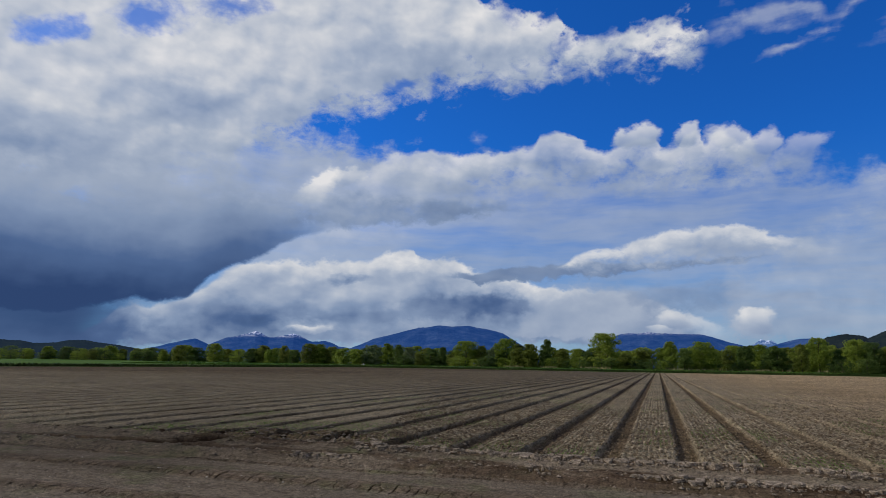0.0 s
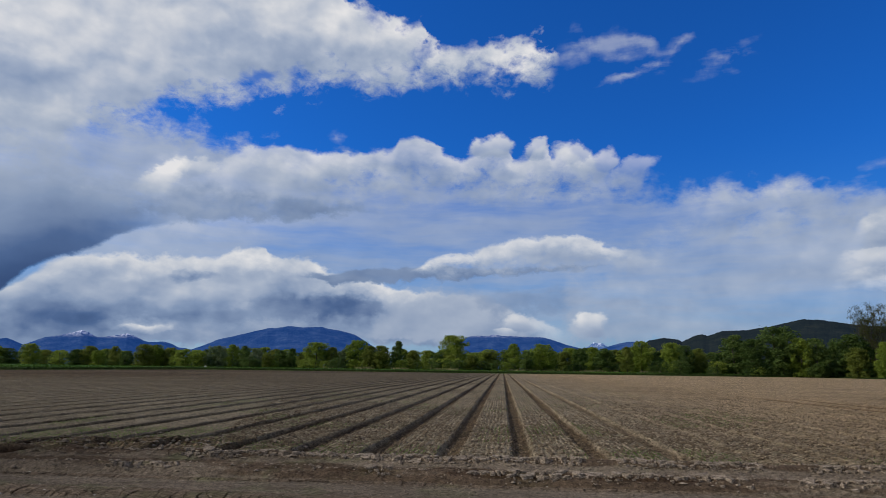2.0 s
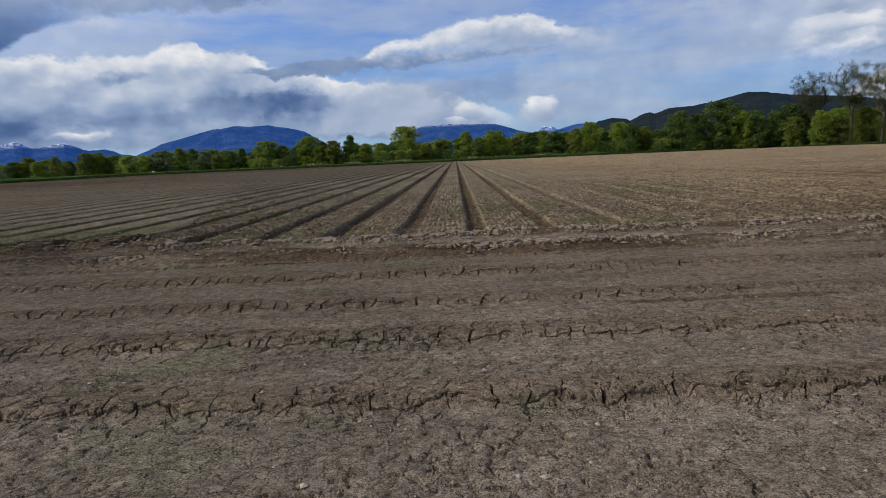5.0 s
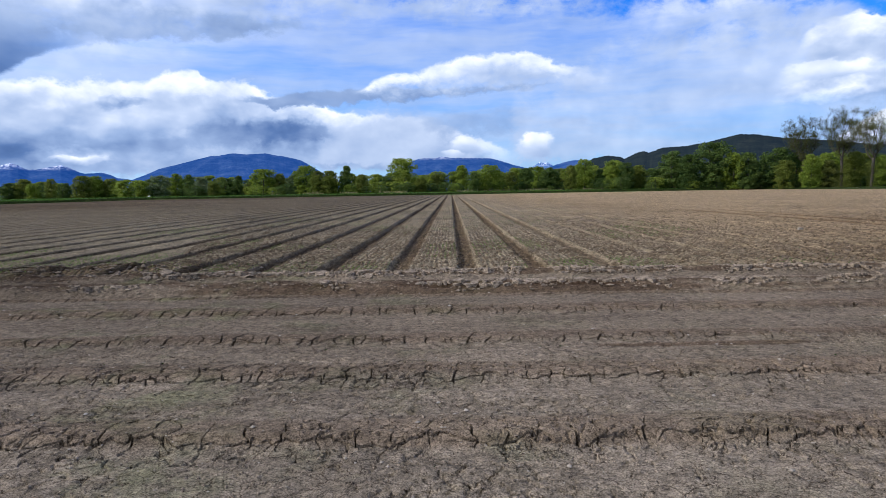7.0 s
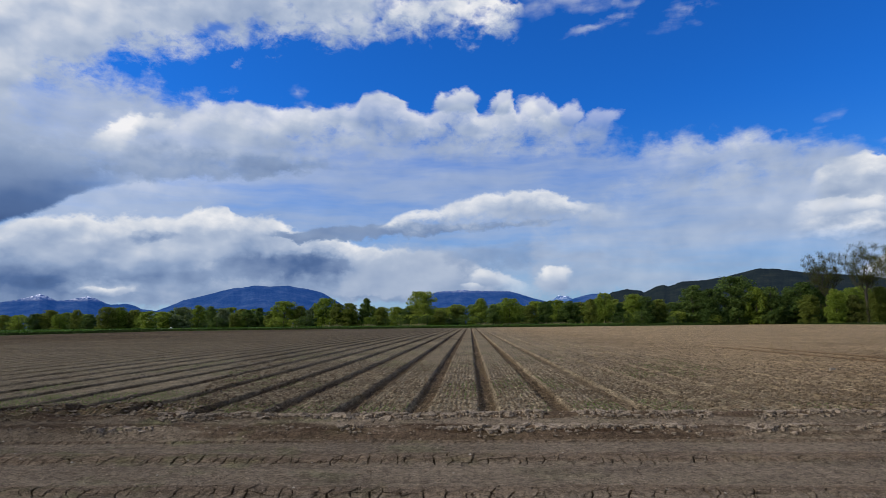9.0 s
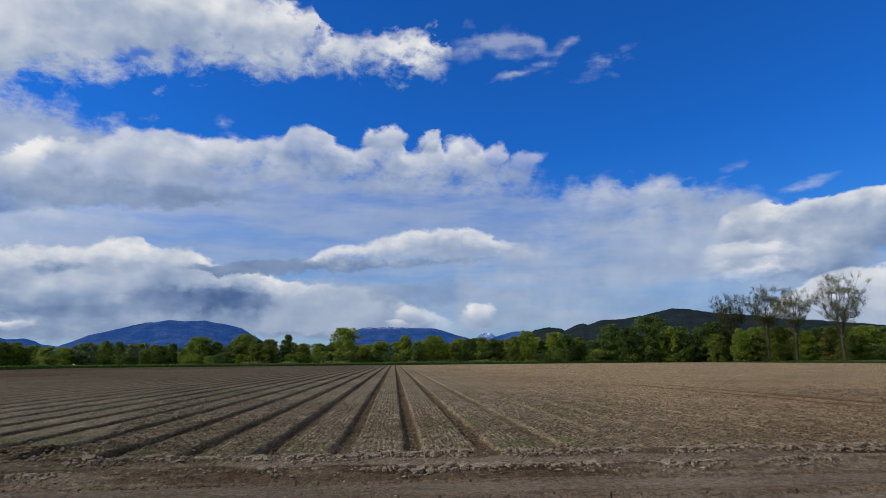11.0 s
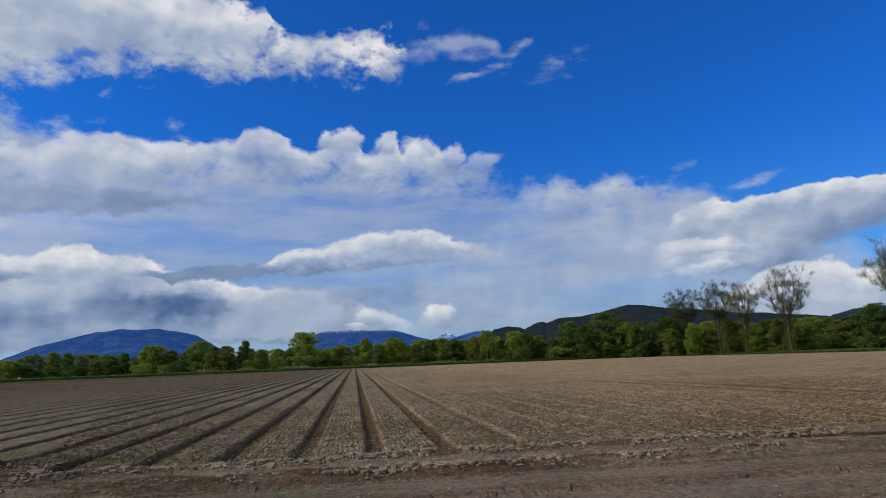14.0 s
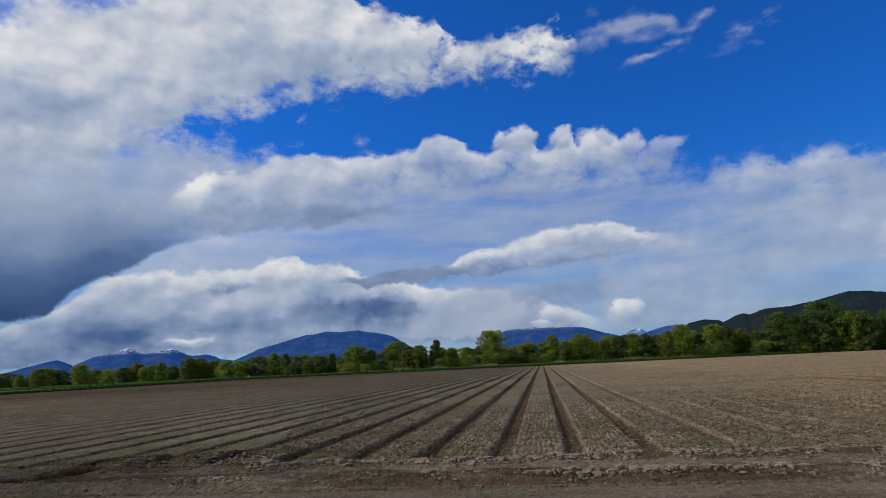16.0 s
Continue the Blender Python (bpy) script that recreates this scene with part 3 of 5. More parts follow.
            colour = blend(t, torn_or_shade, colour, blend(t, 1.0, colour, (0.56, 0.48, 0.42), "MULTIPLY"))
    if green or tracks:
        # ruts drawn by turning wheels, shade put into their colour: line, half width and reach along x
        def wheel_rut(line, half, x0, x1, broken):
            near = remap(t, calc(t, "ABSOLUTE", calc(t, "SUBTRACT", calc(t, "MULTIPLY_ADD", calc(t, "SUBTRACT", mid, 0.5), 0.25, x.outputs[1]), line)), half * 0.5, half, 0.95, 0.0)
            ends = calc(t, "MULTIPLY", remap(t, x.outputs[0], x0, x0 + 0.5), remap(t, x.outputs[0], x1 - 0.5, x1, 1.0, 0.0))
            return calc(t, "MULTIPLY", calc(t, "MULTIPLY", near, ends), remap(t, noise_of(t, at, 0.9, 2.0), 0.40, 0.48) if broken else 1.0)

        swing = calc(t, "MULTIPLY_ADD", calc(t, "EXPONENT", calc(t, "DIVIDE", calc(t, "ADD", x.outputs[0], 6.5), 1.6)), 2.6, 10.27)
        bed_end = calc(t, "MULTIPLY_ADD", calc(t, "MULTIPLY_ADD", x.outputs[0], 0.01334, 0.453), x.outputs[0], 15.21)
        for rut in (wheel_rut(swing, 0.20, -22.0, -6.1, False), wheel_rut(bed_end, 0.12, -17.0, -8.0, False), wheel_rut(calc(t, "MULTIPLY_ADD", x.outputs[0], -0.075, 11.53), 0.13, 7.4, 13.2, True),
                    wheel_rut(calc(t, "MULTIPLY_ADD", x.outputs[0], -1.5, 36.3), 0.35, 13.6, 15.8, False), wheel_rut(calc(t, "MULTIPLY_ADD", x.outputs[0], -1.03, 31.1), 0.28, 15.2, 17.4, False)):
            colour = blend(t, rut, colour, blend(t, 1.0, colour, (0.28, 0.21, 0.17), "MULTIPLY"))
    if green:
        # the tractor's two ruts get their shade in the colour as well
        for rut in (14.95, 16.6):
            bow = calc(t, "MULTIPLY_ADD", calc(t, "SINE", calc(t, "DIVIDE", x.outputs[1], 13.0)), -0.5, calc(t, "SUBTRACT", x.outputs[0], rut))
            pressed = calc(t, "MULTIPLY", remap(t, calc(t, "ABSOLUTE", bow), 0.25, 0.50, 0.95, 0.0), calc(t, "MULTIPLY", remap(t, x.outputs[1], 18.0, 22.0), remap(t, x.outputs[1], 36.0, 44.0, 1.0, 0.0)))
            colour = blend(t, pressed, colour, blend(t, 1.0, colour, (0.42, 0.33, 0.28), "MULTIPLY"))
    if green:
        patches = remap(t, noise_of(t, at, 0.28, 3.0, 0.6), 0.40, 0.64)
        leaf = remap(t, noise_of(t, at, 14.0, 3.0, 0.7), 0.5, 0.66)
        colour = blend(t, calc(t, "MULTIPLY", calc(t, "MULTIPLY", patches, leaf), green), colour, (0.075, 0.10, 0.035))
    t.links.new(colour, p.inputs["Base Color"])
    p.inputs["Roughness"].default_value = 0.95
    p.inputs["Specular IOR Level"].default_value = 0.05
    bumped(t, p, relief, 1.0, rough)
    return m


PITCH, FIRST = 1.335, 0.37
TRACKS = ((3.62, 0.40, 0.22, 0.038), (4.97, 0.42, 0.18, 0.034), (6.22, 0.34, 0.175, 0.026), (7.72, 0.46, 0.16, 0.030), (8.92, 0.22, 0.14, 0.018))
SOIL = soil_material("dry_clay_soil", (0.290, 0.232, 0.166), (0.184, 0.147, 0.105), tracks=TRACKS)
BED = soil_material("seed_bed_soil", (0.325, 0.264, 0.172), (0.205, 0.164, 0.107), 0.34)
CLOD = soil_material("clay_clods", (0.37, 0.300, 0.222), (0.25, 0.202, 0.149), rough=0.03)
CRUMB = soil_material("dark_crumbs", (0.21, 0.158, 0.102), (0.12, 0.090, 0.058), rough=0.02)


def pebble_material():
    m, t, p = material("pale_pebble")
    n = node(t, "ShaderNodeNewGeometry").outputs["Random Per Island"]
    t.links.new(ramp(t, n, (0.0, (0.16, 0.135, 0.105)), (0.6, (0.26, 0.225, 0.175)), (1.0, (0.38, 0.34, 0.28))), p.inputs["Base Color"])
    p.inputs["Roughness"].default_value = 0.8
    return m


PEBBLE = pebble_material()


def leaf_material(name, one, two, three):
    m, t, p = material(name)
    isle = node(t, "ShaderNodeNewGeometry").outputs["Random Per Island"]
    own = node(t, "ShaderNodeObjectInfo").outputs["Random"]
    patch = noise_of(t, world_place(t), 0.35, 3.0)
    pick = calc(t, "ADD", calc(t, "MULTIPLY", isle, 0.36), calc(t, "ADD", calc(t, "MULTIPLY", own, 0.38), calc(t, "MULTIPLY", calc(t, "SUBTRACT", patch, 0.35), 0.9)))
    colour = ramp(t, pick, (0.1, one), (0.55, two), (1.0, three))
    t.links.new(colour, p.inputs["Base Color"])
    p.inputs["Roughness"].default_value = 0.6
    p.inputs["Specular IOR Level"].default_value = 0.08
    lit = node(t, "ShaderNodeBsdfTranslucent")
    t.links.new(colour, lit.inputs["Color"])
    mix = node(t, "ShaderNodeMixShader")
    mix.inputs[0].default_value = 0.5
    t.links.new(p.outputs[0], mix.inputs[1])
    t.links.new(lit.outputs[0], mix.inputs[2])
    t.links.new(mix.outputs[0], t.nodes["Material Output"].inputs[0])
    return m


LEAF = {
    "fresh": leaf_material("fresh_green_leaves", (0.10, 0.15, 0.020), (0.19, 0.255, 0.036), (0.29, 0.33, 0.065)),
    "dark": leaf_material("dark_green_leaves", (0.036, 0.066, 0.016), (0.080, 0.127, 0.030), (0.150, 0.205, 0.050)),
    "willow": leaf_material("grey_green_leaves", (0.08, 0.12, 0.05), (0.16, 0.21, 0.10), (0.25, 0.29, 0.17)),
    "ochre": leaf_material("olive_brown_leaves", (0.085, 0.107, 0.020), (0.155, 0.19, 0.034), (0.225, 0.245, 0.055)),
    "bud": leaf_material("young_olive_leaves", (0.05, 0.062, 0.014), (0.10, 0.118, 0.026), (0.17, 0.175, 0.05)),
}


def bark_material():
    m, t, p = material("grey_brown_bark")
    at = vcalc(t, "MULTIPLY", world_place(t), (1.0, 1.0, 0.25))
    t.links.new(ramp(t, noise_of(t, at, 6.0, 5.0, 0.65), (0.3, (0.025, 0.020, 0.015)), (0.7, (0.075, 0.063, 0.048))), p.inputs["Base Color"])
    p.inputs["Roughness"].default_value = 0.9
    return m


BARK = bark_material()


def grass_material(name, one, two, three):
    m, t, p = material(name)
    at = world_place(t)
    mix = calc(t, "ADD", calc(t, "MULTIPLY", noise_of(t, at, 0.05, 4.0), 0.6), calc(t, "MULTIPLY", noise_of(t, at, 1.2, 4.0, 0.7), 0.4))
    t.links.new(ramp(t, mix, (0.3, one), (0.5, two), (0.72, three)), p.inputs["Base Color"])
    p.inputs["Roughness"].default_value = 0.8
    p.inputs["Specular IOR Level"].default_value = 0.03
    bumped(t, p, noise_of(t, at, 3.0, 4.0), 0.6, 0.2)
    return m


GRASS = grass_material("meadow_grass", (0.022, 0.052, 0.007), (0.038, 0.082, 0.010), (0.070, 0.115, 0.020))
DRY = grass_material("dry_reed_grass", (0.13, 0.12, 0.05), (0.22, 0.20, 0.10), (0.30, 0.27, 0.15))
VERGE = grass_material("dark_rough_verge", (0.016, 0.026, 0.008), (0.028, 0.044, 0.012), (0.05, 0.065, 0.022))
GRAVEL = grass_material("pale_gravel", (0.22, 0.19, 0.145), (0.29, 0.25, 0.195), (0.36, 0.32, 0.26))


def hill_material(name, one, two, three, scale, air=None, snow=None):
    """Forested or rocky slope; air: colour of an added glow that stands in for haze."""
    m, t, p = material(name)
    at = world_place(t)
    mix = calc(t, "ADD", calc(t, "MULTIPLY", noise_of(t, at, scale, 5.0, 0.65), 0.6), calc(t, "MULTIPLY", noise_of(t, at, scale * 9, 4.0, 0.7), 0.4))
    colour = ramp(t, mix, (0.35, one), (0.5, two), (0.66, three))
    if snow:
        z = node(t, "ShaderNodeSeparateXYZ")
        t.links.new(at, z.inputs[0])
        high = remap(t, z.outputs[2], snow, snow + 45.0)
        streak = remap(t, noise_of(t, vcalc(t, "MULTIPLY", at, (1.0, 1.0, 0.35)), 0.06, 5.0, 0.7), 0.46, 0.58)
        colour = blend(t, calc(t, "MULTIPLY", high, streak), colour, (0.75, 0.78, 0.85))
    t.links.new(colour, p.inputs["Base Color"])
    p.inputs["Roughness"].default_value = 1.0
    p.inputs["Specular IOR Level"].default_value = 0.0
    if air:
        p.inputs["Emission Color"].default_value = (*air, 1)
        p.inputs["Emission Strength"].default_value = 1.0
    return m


# cloud shade over the eastern hill is put into its dark colour
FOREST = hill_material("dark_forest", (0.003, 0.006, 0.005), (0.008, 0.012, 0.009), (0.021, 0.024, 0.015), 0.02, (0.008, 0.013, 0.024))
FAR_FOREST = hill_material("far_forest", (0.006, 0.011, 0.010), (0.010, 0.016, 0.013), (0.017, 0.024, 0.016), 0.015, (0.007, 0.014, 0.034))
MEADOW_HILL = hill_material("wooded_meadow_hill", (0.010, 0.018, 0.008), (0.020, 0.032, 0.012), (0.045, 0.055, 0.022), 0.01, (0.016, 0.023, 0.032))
# haze is put into the blue base colours and the glow
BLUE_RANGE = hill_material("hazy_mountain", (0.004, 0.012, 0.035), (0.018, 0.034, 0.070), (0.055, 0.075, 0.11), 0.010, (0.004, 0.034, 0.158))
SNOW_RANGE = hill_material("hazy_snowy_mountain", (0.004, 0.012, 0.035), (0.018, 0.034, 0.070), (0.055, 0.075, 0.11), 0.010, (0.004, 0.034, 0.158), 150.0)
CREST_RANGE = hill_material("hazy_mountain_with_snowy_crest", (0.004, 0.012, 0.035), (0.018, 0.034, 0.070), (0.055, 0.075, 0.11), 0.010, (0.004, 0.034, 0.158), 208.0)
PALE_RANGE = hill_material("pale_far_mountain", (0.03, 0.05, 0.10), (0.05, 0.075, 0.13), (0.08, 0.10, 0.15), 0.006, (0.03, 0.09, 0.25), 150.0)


def plain(name, colour, rough=0.8, metal=0.0):
    m, t, p = material(name)
    wear = noise_of(t, world_place(t), 2.5, 5.0, 0.65)
    darker = tuple(v * 0.72 for v in colour)
    t.links.new(blend(t, remap(t, wear, 0.35, 0.65), darker, colour), p.inputs["Base Color"])
    p.inputs["Roughness"].default_value, p.inputs["Metallic"].default_value = rough, metal
    return m


WHITE_WALL = plain("white_plaster", (0.55, 0.52, 0.48))
DARK_ROOF = plain("dark_spire_metal", (0.10, 0.09, 0.09), 0.5)
GLASS_DARK = plain("dark_window", (0.03, 0.035, 0.04), 0.2)


# ---- helpers for meshes ----
def mesh_of(name, verts, faces, mat, smooth=True):
    me = bpy.data.meshes.new(name)
    verts = np.asarray(verts, np.float32)
    faces = np.asarray(faces, np.int32)
    me.vertices.add(len(verts))
    me.vertices.foreach_set("co", verts.ravel())
    me.loops.add(faces.size)
    me.loops.foreach_set("vertex_index", faces.ravel())
    me.polygons.add(len(faces))
    me.polygons.foreach_set("loop_start", np.arange(0, faces.size, faces.shape[1], dtype=np.int32))
    me.polygons.foreach_set("use_smooth", np.broadcast_to(smooth, len(faces)))
    me.update(calc_edges=True)
    me.validate()
    me.materials.append(mat)
    return me


def part(name, bm, mat, parent, label=""):
    me = bpy.data.meshes.new(name)
    bm.to_mesh(me)
    bm.free()
    me.materials.append(mat)
    ob = new(name, me)
    ob.parent = parent
    return tagged(ob, label) if label else ob


def hashed(ix, iy, seed):
    h = (ix.astype(np.int64) * 374761393 + iy.astype(np.int64) * 668265263 + seed * 1442695041) & 0xFFFFFFFF
    h = ((h ^ (h >> 13)) * 1274126177) & 0xFFFFFFFF
    return ((h ^ (h >> 16)) & 0xFFFFFF) / float(0xFFFFFF)


def vnoise(x, y, seed=0):
    """Smooth value noise, 0 to 1."""
    ix, iy = np.floor(x), np.floor(y)
    fx, fy = x - ix, y - iy
    fx, fy = fx * fx * (3 - 2 * fx), fy * fy * (3 - 2 * fy)
    ix, iy = ix.astype(np.int64), iy.astype(np.int64)
    a, b = hashed(ix, iy, seed), hashed(ix + 1, iy, seed)
    c, d = hashed(ix, iy + 1, seed), hashed(ix + 1, iy + 1, seed)
    return (a + (b - a) * fx) * (1 - fy) + (c + (d - c) * fx) * fy


def fbm(x, y, octaves=4, seed=0):
    total, amp, norm = 0.0, 1.0, 0.0
    for k in range(octaves):
        total = total + amp * vnoise(x * 2**k, y * 2**k, seed + 17 * k)
        norm += amp
        amp *= 0.55
    return total / norm


def cracks(x, y, cell, seed):
    """Distance to the nearest edge between random cells, in cells."""
    gx, gy = x / cell, y / cell
    ix, iy = np.floor(gx).astype(np.int64), np.floor(gy).astype(np.int64)
    one = np.full(np.shape(gx), 9.0)
    two = one.copy()
    for dx in (-1, 0, 1):
        for dy in (-1, 0, 1):
            px = ix + dx + hashed(ix + dx, iy + dy, seed)
            py = iy + dy + hashed(ix + dx, iy + dy, seed + 5)
            d = np.hypot(px - gx, py - gy)
            two = np.minimum(two, np.maximum(one, d))
            one = np.minimum(one, d)
    return (two - one) * cell


def grid(xs, ys, height_of):
    gx, gy = np.meshgrid(xs, ys)
    verts = np.stack([gx, gy, height_of(gx, gy)], -1).reshape(-1, 3)
    n, k = len(ys), len(xs)
    i = (np.arange(n - 1)[:, None] * k + np.arange(k - 1)).ravel()
    return verts, np.stack([i, i + 1, i + k + 1, i + k], -1)


def joined(pieces):
    verts, faces, base = [], [], 0
    for v, f in pieces:
        verts.append(v)
        faces.append(f + base)
        base += len(v)
    return np.concatenate(verts), np.concatenate(faces)


def spread(a, b, start, growth):
    """Positions from a to b whose steps grow."""
    out, step = [a], start
    while out[-1] < b:
        out.append(out[-1] + step)
        step *= growth
    out[-1] = b
    return np.array(out)


# ---- ground ----
LEFT, RIGHT, FAR, EDGE = -105.0, 108.0, 225.0, 11.25


def rise(x, y):
    """The meadow swells gently beyond the field."""
    far = np.clip((y - FAR) / 28.0, 0, 1)
    side = np.clip((x - RIGHT) / 28.0, 0, 1)
    west = np.clip((LEFT - x) / 28.0, 0, 1) * (1 - far)
    return 0.03 + 0.85 * far * far * (3 - 2 * far) + 0.35 * side * (1 - far) + 0.02 * west


def ground_height(x, y):
    inside = (x > LEFT + 0.5) & (x < RIGHT - 0.5) & (y < FAR - 0.5) & (y > -60)
    return np.where(inside, -0.4, rise(x, y) + 0.10 * fbm(x / 14, y / 14, 3, 4))


def ground_lines(inner):
    outer = np.concatenate([spread(0, 4700, 12, 1.14)[1:]])
    return np.unique(np.concatenate([-outer, outer, np.array(inner)]))


gx = ground_lines([LEFT, LEFT + 1, RIGHT - 1, RIGHT, *np.arange(LEFT - 60, LEFT, 6), *np.arange(RIGHT, RIGHT + 60, 6)])
gy = ground_lines([FAR - 1, FAR, -61, -59, *np.arange(FAR, FAR + 80, 5)])
gv, gf = grid(gx, gy, ground_height)
ground = tagged(new("ground", mesh_of("ground", gv, gf, GRASS)), "green meadow round the ploughed field", "meadow", kind="structure")


def track_line(x, k):
    return TRACKS[k][0] + 0.05 * (fbm(x / 0.8, x * 0 + k, 3, 31 + k) - 0.5) + 0.16 * (vnoise(x / 7.0, x * 0 + k, 41 + k) - 0.5)


def wheel_swing(x, y):
    """A torn rut that curves from the headland into the beds."""
    off = y - (10.27 + 2.6 * np.exp((np.minimum(x, -5.5) + 6.5) / 1.6))
    here = np.clip((-5.9 - x) / 0.6, 0, 1) * np.clip((x + 24) / 4, 0, 1)
    return here * (0.05 * np.exp(-(((np.abs(off) - 0.24) / 0.09) ** 2)) * (0.4 + 1.2 * fbm(x / 0.2, y / 0.15, 3, 97)) - 0.11 * np.exp(-((off / 0.15) ** 2)))


def headland_height(x, y):
    z = 0.030 * (fbm(x / 2.2, y / 0.8, 4, 2) - 0.5) + 0.020 * (fbm(x / 0.12, y / 0.12, 3, 9) - 0.5)
    z = z + 0.010 * (vnoise(x / 0.9, y / 0.07, 3) - 0.5)
    for k, (y0, wide, gap, tall) in enumerate(TRACKS):
        # a pressed step left by a tyre
        line = track_line(x, k)
        s = (y - line) / wide
        z = z + tall * np.clip(s * 5, 0, 1) * np.clip((1.25 - s) / 0.6, 0, 1)
        z = z - 0.6 * tall * np.exp(-(((y - line + 0.16) / 0.12) ** 2))
    near = np.clip((7.0 - y) / 2.0, 0, 1)
    z = z - 0.030 * near * np.exp(-((cracks(x + 0.05 * vnoise(x / 0.05, y / 0.05, 71), y + 0.05 * vnoise(x / 0.05, y / 0.05, 72), 0.17, 7) / 0.007) ** 2)) * (vnoise(x / 0.45, y / 0.35, 8) > 0.40)
    # prints of paws or heels, as dark small hollows
    pit = hashed(np.floor(x / 0.13).astype(np.int64), np.floor(y / 0.13).astype(np.int64), 81)
    fx, fy = (x / 0.13) % 1 - 0.5, (y / 0.13) % 1 - 0.5
    trail = np.exp(-(((x + 0.72 + 0.12 * (y - 3.6)) / 0.22) ** 2))
    z = z - 0.035 * (pit > 0.86) * np.exp(-(fx**2 + fy**2) / 0.05) * trail
    # banks of broken clods at the end of the beds
    for y0, tall in ((9.75, 0.085), (11.2, 0.085)):
        z = z + tall * np.exp(-(((y - y0) / 0.22) ** 2)) * (0.5 + fbm(x / 0.3, y / 0.2, 3, 91))
    z = z - 0.09 * np.exp(-(((y - 10.42) / 0.26) ** 2)) - 0.07 * np.exp(-(((y - 9.30) / 0.16) ** 2))
    # short ruts beside the beds
    run = (x > 7.2) & (x < 14.0) & (vnoise(x / 0.75, x * 0, 95) > 0.36)
    z = z - 0.15 * run * np.exp(-(((y - 11.53 + 0.075 * x) / 0.10) ** 2))
    return z + wheel_swing(x, y)


def cracked_band(k, x0, x1, step, ya, yb, row):
    """A strip round one tyre track, whose mesh lines follow its seam and its cross cracks."""
    y0, wide, gap, tall = TRACKS[k]
    ids = np.arange(math.floor(x0 / gap) - 1, math.ceil(x1 / gap) + 2)
    same = np.full(ids.shape, k)
    at = (ids + 0.26 + 0.48 * hashed(ids, same, 52)) * gap
    long, tilt, half = 0.5 + 0.95 * hashed(ids, same, 53), hashed(ids, same, 55) - 0.4, 0.0030 + 0.0058 * hashed(ids, same, 56) ** 1.5
    columns = [(x0, -1, 0.0), (x1, -1, 0.0)]
    for i in range(len(ids) - 1):
        if x0 + 0.06 < at[i] < x1 - 0.06:
            columns += [(at[i] + code * 0.0001, i, code) for code in (-1.0, -0.5, 0.5, 1.0)]
        count = max(2, int((at[i + 1] - at[i] - 0.03) / step))
        columns += [(x, -1, 0.0) for x in np.linspace(at[i] + 0.015, at[i + 1] - 0.015, count) if x0 < x < x1]
    columns.sort()
    base, own, code = (np.array(c) for c in zip(*columns))
    own = own.astype(int)
    n1, n2 = int((y0 - ya) / row), int((yb - y0) / row)
    seam = track_line(base, k) + 0.02 + 0.20 * (fbm(base / 0.17, base * 0 + k, 4, 61 + k) - 0.5)
    open_by = (0.013 if k < 2 else 0.010) * np.clip((vnoise(base / 0.30, base * 0 + k, 63) - (0.0 if k < 2 else 0.5)) / 0.22, 0.03, 1)
    rows, down = [], []
    for a in np.linspace(0, 1, n1, endpoint=False):
        rows.append(ya + (seam - 0.02 - ya) * a)
        down.append(0)
    # the open seam
    for c, low in ((-0.9, 0), (-0.5, 1), (0.5, 1), (0.9, 0)):
        rows.append(seam + c * open_by)
        down.append(low)
    for a in np.linspace(0, 1, n2 + 1)[1:]:
        rows.append(seam + 0.03 + (yb - seam - 0.03) * (a - 1.0 / n2) * n2 / (n2 - 1))
        down.append(0)
    y = np.array(rows)
    down = np.array(down)[:, None] * np.clip(open_by * 300, 0, 1)
    s = (y - track_line(base, k)) / wide

    def bend(i):
        return 0.11 * (vnoise(y / 0.13 + ids[i] * 7.3, y * 0 + k, 54) - 0.5) + 0.035 * (vnoise(y / 0.035 + ids[i] * 3.3, y * 0 + k, 57) - 0.5) + tilt[i] * 0.09 * s

    edge = np.clip(np.minimum(y - ya, yb - y) / 0.05, 0, 1) * np.clip(np.minimum(base - x0, x1 - base) / 0.06, 0, 1)
    right = np.clip(np.searchsorted(at, base), 1, len(at) - 1)
    part_way = (base - at[right - 1]) / (at[right] - at[right - 1])
    shift = bend(right - 1) * (1 - part_way) + bend(right) * part_way
    is_crack = own >= 0
    reach = np.clip(1.25 - np.abs(s - 0.12) / long[own], 0, 1) * np.clip((s + 0.22) / 0.15, 0, 1)
    width = half[own] * (0.35 + y0 / 4.8) * reach ** 0.6 + 0.0003
    shift = np.where(is_crack, bend(own), shift)
    x = base + shift * edge + np.where(is_crack, code * width, 0)
    z = headland_height(x, y)
    z = z - 0.09 * np.maximum(down, is_crack * (np.abs(code) < 0.8) * (reach > 0.12) * np.clip(width * 400, 0, 1)) * (edge > 0.5)
    n, c = x.shape
    i = (np.arange(n - 1)[:, None] * c + np.arange(c - 1)).ravel()
    return np.stack([x, y, z], -1).reshape(-1, 3), np.stack([i, i + 1, i + c + 1, i + c], -1)


